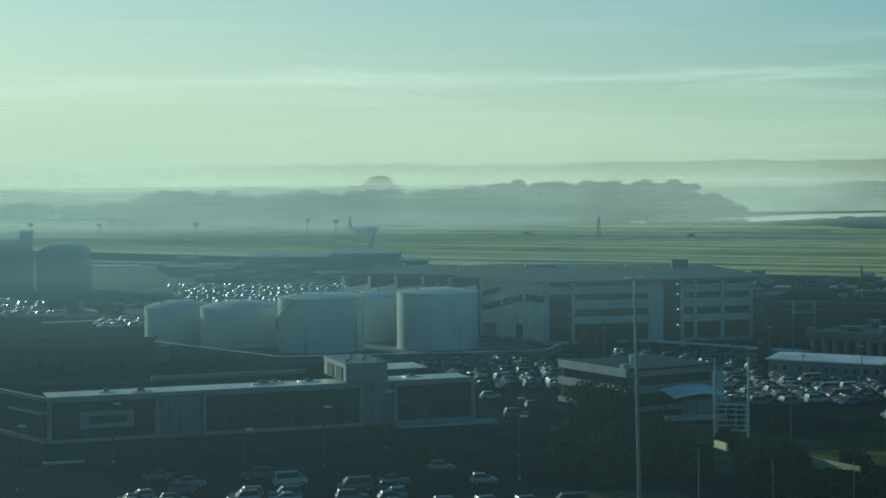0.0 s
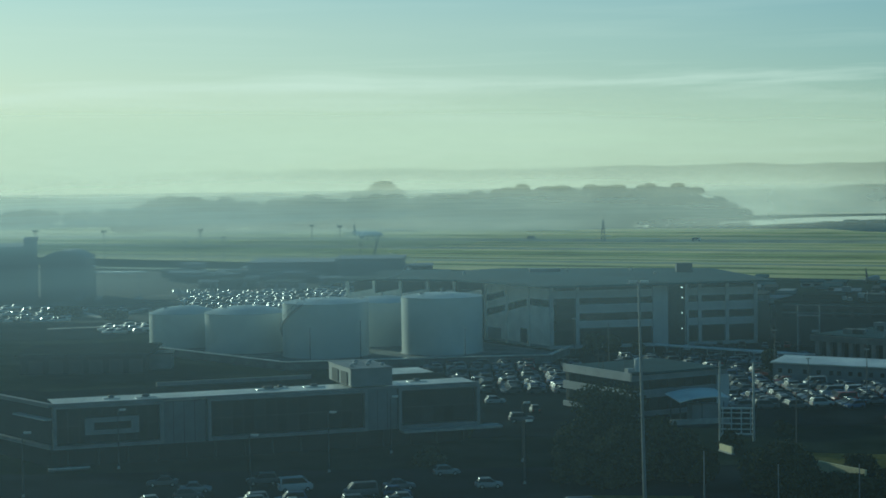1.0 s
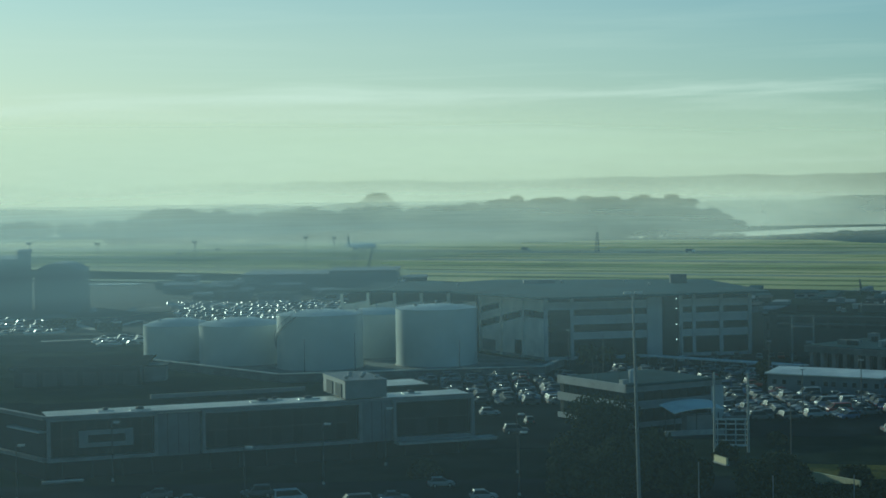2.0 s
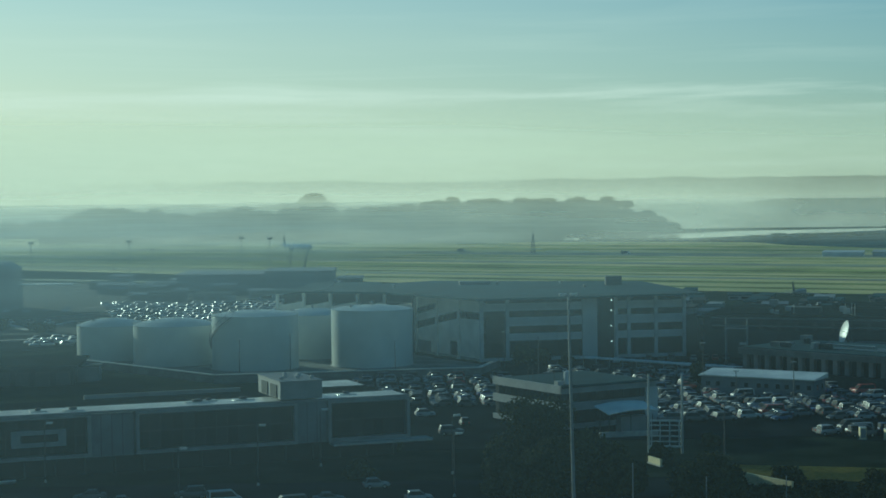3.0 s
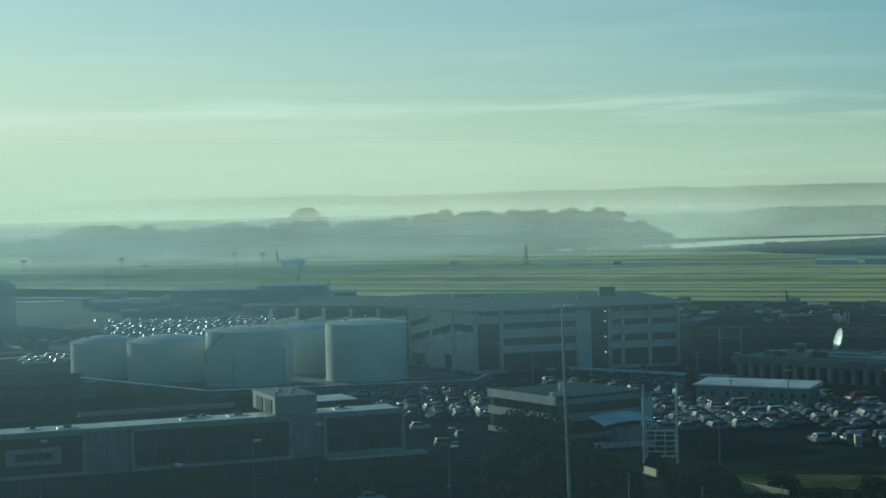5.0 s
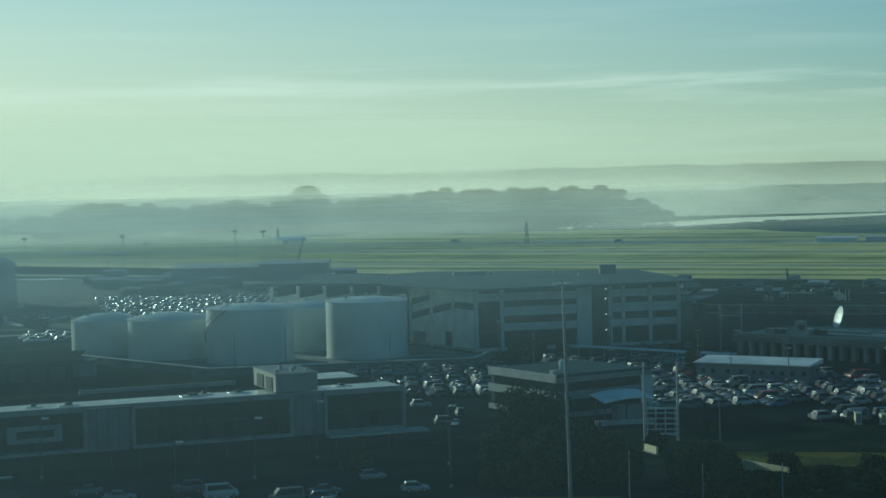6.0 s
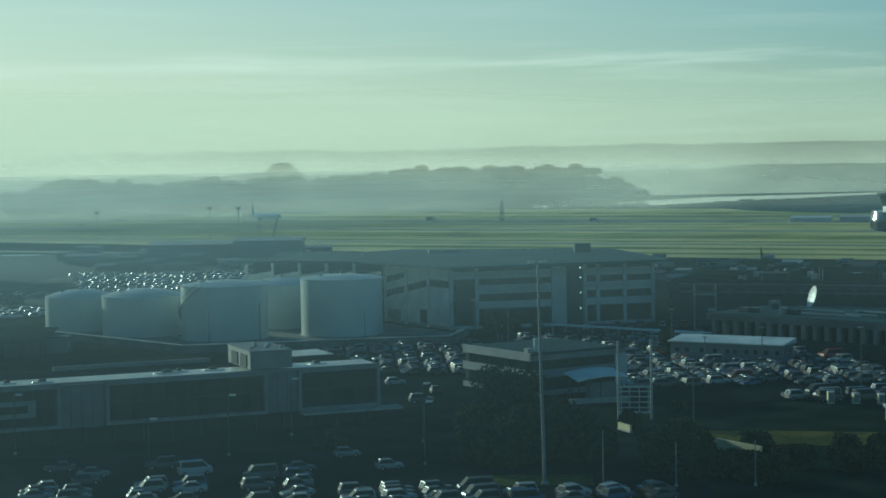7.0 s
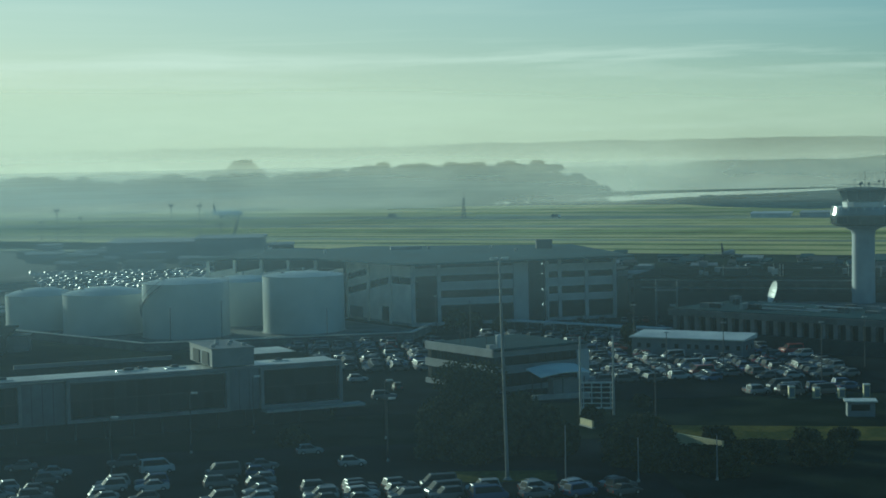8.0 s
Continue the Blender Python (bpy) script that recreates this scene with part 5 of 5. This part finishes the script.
POST = "grey street lamp post with a pale flat head"
for x, y in ((-18.2, 266), (-27.5, 243), (-9.4, 284), (10.7, 253.5), (-51, 272), (-60, 248), (11.3, 274)):
    lamp_post(x, y, 9.0, POST, random.uniform(-15, 15), 1)
lamp_post(26.0, 236, 29.8, "tall pale lighting mast with two lamps, leaning slightly", 0, 2, 0.26, 1.1, POLE)
for x, y, h in ((33.2, 231, 8), (43, 231.5, 6), (53.5, 231, 6)):
    lamp_post(x, y, h, "plain slim pale steel post", 0, 0, 0.1, 0.0, POLE)
DARKPOST = "dark slim lamp post in the car park"
for x, y, h in ((80.5, 341, 10.0), (56.5, 288, 9.0), (94.5, 322, 11.5), (70, 380, 10.5), (68, 335, 9), (38, 420, 9), (84, 424, 10), (31, 436, 9), (-33, 423, 9), (-21, 424, 10), (4, 424, 8), (110, 345, 10), (60, 446, 9)):
    t = thing("lamp_post", DARKPOST, "lamp post", pose(x, y, 0), "lamp posts")
    part("pole", rod(B(), (0, 0, 0), (0, 0, h), 0.12, 0.07, 8), STEEL_DARK, t)
    part("lamp_head", box(B(), -0.5, -0.2, h, 0.5, 0.2, h + 0.18), STEEL, t)

for x, y in ((-139.5, 722), (-101, 728), (-45.5, 756), (-172, 742), (-58.5, 770), (-107, 850), (-118, 800)):
    hh = 24.0 if y < 790 else 17.0
    t = thing("floodlight_mast", "tall slim floodlight mast beside the apron", "floodlight mast", pose(x, y, 0), "floodlight masts")
    part("pole", rod(B(), (0, 0, 0), (0, 0, hh), 0.22, 0.14, 8), STEEL_DARK, t)
    part("head_frame", box(B(), -1.1, -0.3, hh, 1.1, 0.3, hh + 0.35), STEEL_DARK, t)
    for k in (-0.8, 0, 0.8):
        part("floodlight", box(B(), k - 0.28, -0.45, hh + 0.36, k + 0.28, 0.1, hh + 0.75), STEEL, t)

# lattice mast on the airfield
mast = thing("lattice_mast", "dark lattice approach mast standing in the airfield grass", "mast", pose(106.3, 1209, 0))
for a, b in ((-1.3, -1.3), (1.3, -1.3), (1.3, 1.3), (-1.3, 1.3)):
    part("leg", rod(B(), (a, b, 0), (a * 0.35, b * 0.35, 13.5), 0.22, sides=6), STEEL_DARK, mast)
for k in range(6):
    z, q = 2.2 * k + 0.4, 1.3 * (1 - 0.65 * (2.2 * k + 0.4) / 13.5)
    part("brace", rod(B(), (-q, -q, z), (q * 0.8, -q * 0.8, z + 2.1), 0.14, sides=6), STEEL_DARK, mast)
    part("brace", rod(B(), (q, -q, z), (-q * 0.8, -q * 0.8, z + 2.1), 0.14, sides=6), STEEL_DARK, mast)
part("platform", box(B(), -0.8, -0.8, 13.5, 0.8, 0.8, 14.0), STEEL_DARK, mast)

crane = thing("mobile_crane", "dark lattice boom crane working beside the apron", "crane", pose(-36, 830, 0))
part("chassis", box(B(), -4, -1.4, 0.6, 4, 1.4, 1.9), YELLOW, crane)
part("cabin", box(B(), -1.5, -1.2, 1.9, 2.0, 1.2, 3.8), DARK, crane)
for dx in (-0.6, 0.6):
    part("boom_chord", rod(B(), (dx, 0, 2.5), (4.2 + dx * 0.3, 0, 17.4), 0.18, sides=6), STEEL_DARK, crane)
for k in range(7):
    z = 3 + 1.9 * k
    q = (z - 2.5) / 18 * 5
    part("lacing", rod(B(), (q - 0.6, 0, z), (q + 1.1, 0, z + 1.9), 0.1, sides=5), STEEL_DARK, crane)
part("jib", rod(B(), (4.2, 0, 17.2), (5.5, 0, 18.9), 0.3, sides=6), STEEL_DARK, crane)
part("mast_post", rod(B(), (-4.5, 0, 0), (-4.5, 0, 14), 0.25, sides=6), STEEL_DARK, crane)
part("mast_arm", rod(B(), (-6.5, 0, 13.8), (-2.5, 0, 13.8), 0.18, sides=6), STEEL_DARK, crane)


# ------------------------------------------------------------------ aircraft
def airliner(x, y, yaw, label, tail, scale, hull):
    t = thing("airliner", label, "aircraft", pose(x, y, 0, 0, 0, yaw) @ Matrix.Scale(scale, 4))
    bm = B()
    rings = []
    for px, r, cz in ((-18.0, 0.25, 4.6), (-14.5, 0.95, 4.2), (-10, 1.7, 3.75), (-6, 2.0, 3.6), (10, 2.0, 3.6), (13.5, 1.85, 3.5), (15.6, 1.3, 3.3), (17, 0.4, 3.1)):
        rings.append([bm.verts.new((px, r * math.cos(2 * math.pi * k / 20), cz + r * math.sin(2 * math.pi * k / 20))) for k in range(20)])
    for a, b in zip(rings, rings[1:]):
        for k in range(20):
            j = (k + 1) % 20
            bm.faces.new((a[k], a[j], b[j], b[k]))
    bm.faces.new(rings[0][::-1])
    bm.faces.new(rings[-1])
    part("fuselage", smooth(bm, 50), hull, t)
    bm = B()
    v = [bm.verts.new(p) for p in ((-12.2, -.18, 5.2), (-17.4, -.18, 5.0), (-19.2, -.1, 11.8), (-16.9, -.1, 11.8), (-12.2, .18, 5.2), (-17.4, .18, 5.0), (-19.2, .1, 11.8), (-16.9, .1, 11.8))]
    for q in ((0, 1, 2, 3), (7, 6, 5, 4), (0, 4, 5, 1), (1, 5, 6, 2), (2, 6, 7, 3), (3, 7, 4, 0)):
        bm.faces.new([v[k] for k in q])
    part("tail_fin", bm, tail, t, "dark painted tail fin")
    for sd in (-1, 1):
        bm = B()
        prism(bm, [(4, sd * 1.8), (-3, sd * 1.8), (-5.4, sd * 16.5), (-3.9, sd * 16.5)][::sd], 2.6, 2.95)
        part("wing", bm, hull, t)
        part("tailplane", prism(B(), [(-14, sd * 0.6), (-17, sd * 0.6), (-18.4, sd * 6), (-17.2, sd * 6)][::sd], 4.9, 5.1), hull, t)
        part("engine", rod(B(), (2.8, sd * 5.4, 1.9), (-1.0, sd * 5.4, 1.9), 1.05, 0.75, 14), GREY, t)
        part("main_wheel", rod(B(), (-1.5, sd * 2.6, 0.55), (-1.5, sd * 3.3, 0.55), 0.55, sides=12), TYRE, t)
        part("main_gear", rod(B(), (-1.5, sd * 2.9, 0.5), (-1.5, sd * 2.5, 2.7), 0.15), STEEL, t)
    part("nose_wheel", rod(B(), (12, -.3, 0.4), (12, .3, 0.4), 0.4, sides=12), TYRE, t)
    part("nose_gear", rod(B(), (12, 0, 0.4), (12, 0, 2.0), 0.12), STEEL, t)
    part("cockpit_window", box(B(), 14.9, -1.2, 3.75, 15.7, 1.2, 4.3), GLASS_DARK, t)
    pane = mesh_of("cabin_window", box(B(), -0.14, -0.03, -0.18, 0.14, 0.03, 0.18), GLASS_DARK)
    for sd in (-1, 1):
        for k in range(24):
            piece("cabin_window", pane, t, pose(-10 + 0.95 * k, sd * 1.955, 4.05))
    return t


airliner(-60, 1318, -43, "white airliner with a dark tail taxiing on the asphalt", DARK, 1.03, PLANE_WHITE)
airliner(168.8, 705, 62, "airliner parked behind the terminal, its dark tail showing", DARK, 0.56, GREY)


# ------------------------------------------------------------------ far buildings
def block(name, x, y, yaw, w, d, h, wall, roofm, label, windows=0, category="building"):
    t = thing(name, label, category, pose(x, y, 0, 0, 0, yaw))
    part("wall", box(B(), 0, 0, 0, w, d, h), wall, t)
    part("roof", prism(B(), [(-0.4, -0.4), (w + 0.4, -0.4), (w + 0.4, d + 0.4), (-0.4, d + 0.4)], h, [h + 0.4, h + 0.4, h + 1.2, h + 1.2]), roofm, t)
    for k in range(windows):
        q = w / windows
        part("window", box(B(), q * k + q * 0.15, -0.08, h * 0.3, q * (k + 1) - q * 0.15, 0.02, h * 0.72), GLASS_DARK, t)
    return t


FAR = "low airport service building with a metal roof"
block("freight_shed", -90, 800, -6, 40, 24, 7.0, GREY, GREY, FAR, 0)
block("freight_shed", -50, 790, -4, 30, 18, 8.6, GREY, GREY, FAR, 0)
block("freight_shed", -30, 740, -4, 30, 20, 4, GREY, ROOF_DARK, FAR, 6)
block("hangar", -186, 672, 2, 26.5, 20, 20.0, GREY, GREY, "grey tall hangar at the edge of the airfield", 0)
block("lift_tower", -159.2, 668, 2, 4, 5, 22.8, GREY, GREY, "grey slim lift tower beside a hangar", 0)
arch = thing("hangar", "grey hangar with a low arched roof", "building", pose(-155, 676, 0, 0, 0, 2))
part("wall", box(B(), 0, 0, 0, 17, 24, 15.5), GREY, arch)
bm = B()
for k in range(11):
    xa, xb = 17 * k / 11, 17 * (k + 1) / 11
    za, zb = (15.5 + 4.6 * math.sin(math.pi * (0.12 + 0.76 * q / 11)) - 1.6 for q in (k, k + 1))
    prism(bm, [(xa, -0.4), (xb, -0.4), (xb, 24.4), (xa, 24.4)], 15.5, [za, zb, zb, za])
part("roof", bm, GREY, arch, "arched metal roof")
part("door", box(B(), 2.5, -0.15, 0, 14.5, -0.01, 11), GREY, arch)
# low stores, stacked crates and service vehicles on the apron
random.seed(27)
for k in range(26):
    x = random.uniform(-150, -10)
    y = random.uniform(715, 860) + 0.35 * (-80 - x)
    w, d, h = random.uniform(4, 16), random.uniform(4, 8), random.uniform(1.8, 3.8)
    block("apron_store", x, y, random.uniform(-20, 5), w, d, h, random.choice((GREY, DARK, CONCRETE_DARK, PANEL)), random.choice((ROOF_DARK, GREY, GREY)), "low apron store with a flat roof", int(w / 5), "shed")
random.seed(21)
for k in range(105):
    x = random.uniform(84, 245)
    y = random.uniform(545, 728 - 0.77 * (x - 108))
    w, d, h = random.uniform(2.0, 10), random.uniform(2, 7), random.uniform(0.8, 2.4)
    block("service_building", x, y, random.uniform(-32, -8), w, d, h, random.choice((GREY, CONCRETE_DARK, DARK, DARK)), random.choice((ROOF_DARK, ROOF_DARK, DARK, DARK, GREY)), FAR, int(w / 4))
block("service_building", 186, 590, -14, 40, 22, 5.0, CONCRETE_DARK, ROOF_DARK, FAR, 8)
block("airfield_hangar", 281, 1112, -20, 25, 14, 2.2, WHITE, PANEL, "pale low hangar beyond the runway", 0, "hangar")
block("airfield_hangar", 309, 1098, -20, 40, 18, 2.6, PANEL, GREY, "grey hangar beyond the runway", 0, "hangar")
cn = thing("white_canopy", "long white flat canopy over a car park entry", "canopy", pose(-149, 694, 0, 0, 0, 2))
part("canopy_roof", box(B(), 0, 0, 8.7, 30, 8, 9.1), ROOF_LIGHT, cn)
for x in (2, 11, 20, 28):
    part("post", rod(B(), (x, 1, 0), (x, 1, 8.4), 0.3), STEEL, cn)
for x, y, yaw, w in ((-130, 616, -65, 78), (-108, 603, 82, 38), (-113, 540, 19, 18), (-92, 702, 33, 56)):
    strip("road", -w / 2, -1.5, w / 2, 1.5, 0.12, CONCRETE, "narrow pale concrete access road", "road", pose(x, y, 0, 0, 0, yaw))
for x, y in ((-30, 1471), (166, 1182), (60, 1260)):
    v = thing("service_truck", "small dark service truck far out on the airfield", "truck", pose(x, y, 0.1, 0, 0, -30) @ Matrix.Scale(0.75, 4))
    part("cab", box(B(), 2.2, -1.1, 0.5, 4.0, 1.1, 2.6), WHITE, v)
    part("load_box", box(B(), -4.0, -1.2, 0.8, 2.1, 1.2, 3.2), DARK, v)
    for wx in (-3, 3):
        for sd in (-1, 1):
            part("wheel", rod(B(), (wx, sd * 0.9, 0.5), (wx, sd * 1.2, 0.5), 0.5, sides=10), TYRE, v)

# ------------------------------------------------------------------ cabinets at the car park edge
random.seed(9)
for k in range(9):
    x, y = 84.0 + 4.2 * k, 305 - 0.9 * k
    h = random.uniform(1.7, 2.5)
    t = thing("utility_cabinet", "pale metal utility cabinet, sunlit on one side", "cabinet", pose(x, y, 0, 0, 0, random.uniform(-8, 8)), "utility cabinets")
    part("housing", box(B(), -0.5, -0.5, 0.1, 0.6, 0.5, h), YELLOW, t)
    part("lid", box(B(), -0.55, -0.55, h, 0.65, 0.55, h + 0.1), WHITE, t)
    part("door", box(B(), -0.4, -0.54, 0.3, 0.5, -0.5, h - 0.2), GREY, t)
    part("plinth", box(B(), -0.6, -0.6, 0.0, 0.7, 0.6, 0.1), CONCRETE, t)
kk = thing("ticket_kiosk", "small grey kiosk with a pale flat roof", "kiosk", pose(87.0, 282, 0, 0, 0, -12))
part("wall", box(B(), 0, 0, 0, 4.4, 3, 2.4), GREY, kk)
part("roof", box(B(), -0.4, -0.4, 2.4, 4.8, 3.4, 2.6), ROOF_LIGHT, kk)
part("window", box(B(), 0.6, -0.06, 1.0, 3.6, 0.02, 2.0), GLASS_DARK, kk)
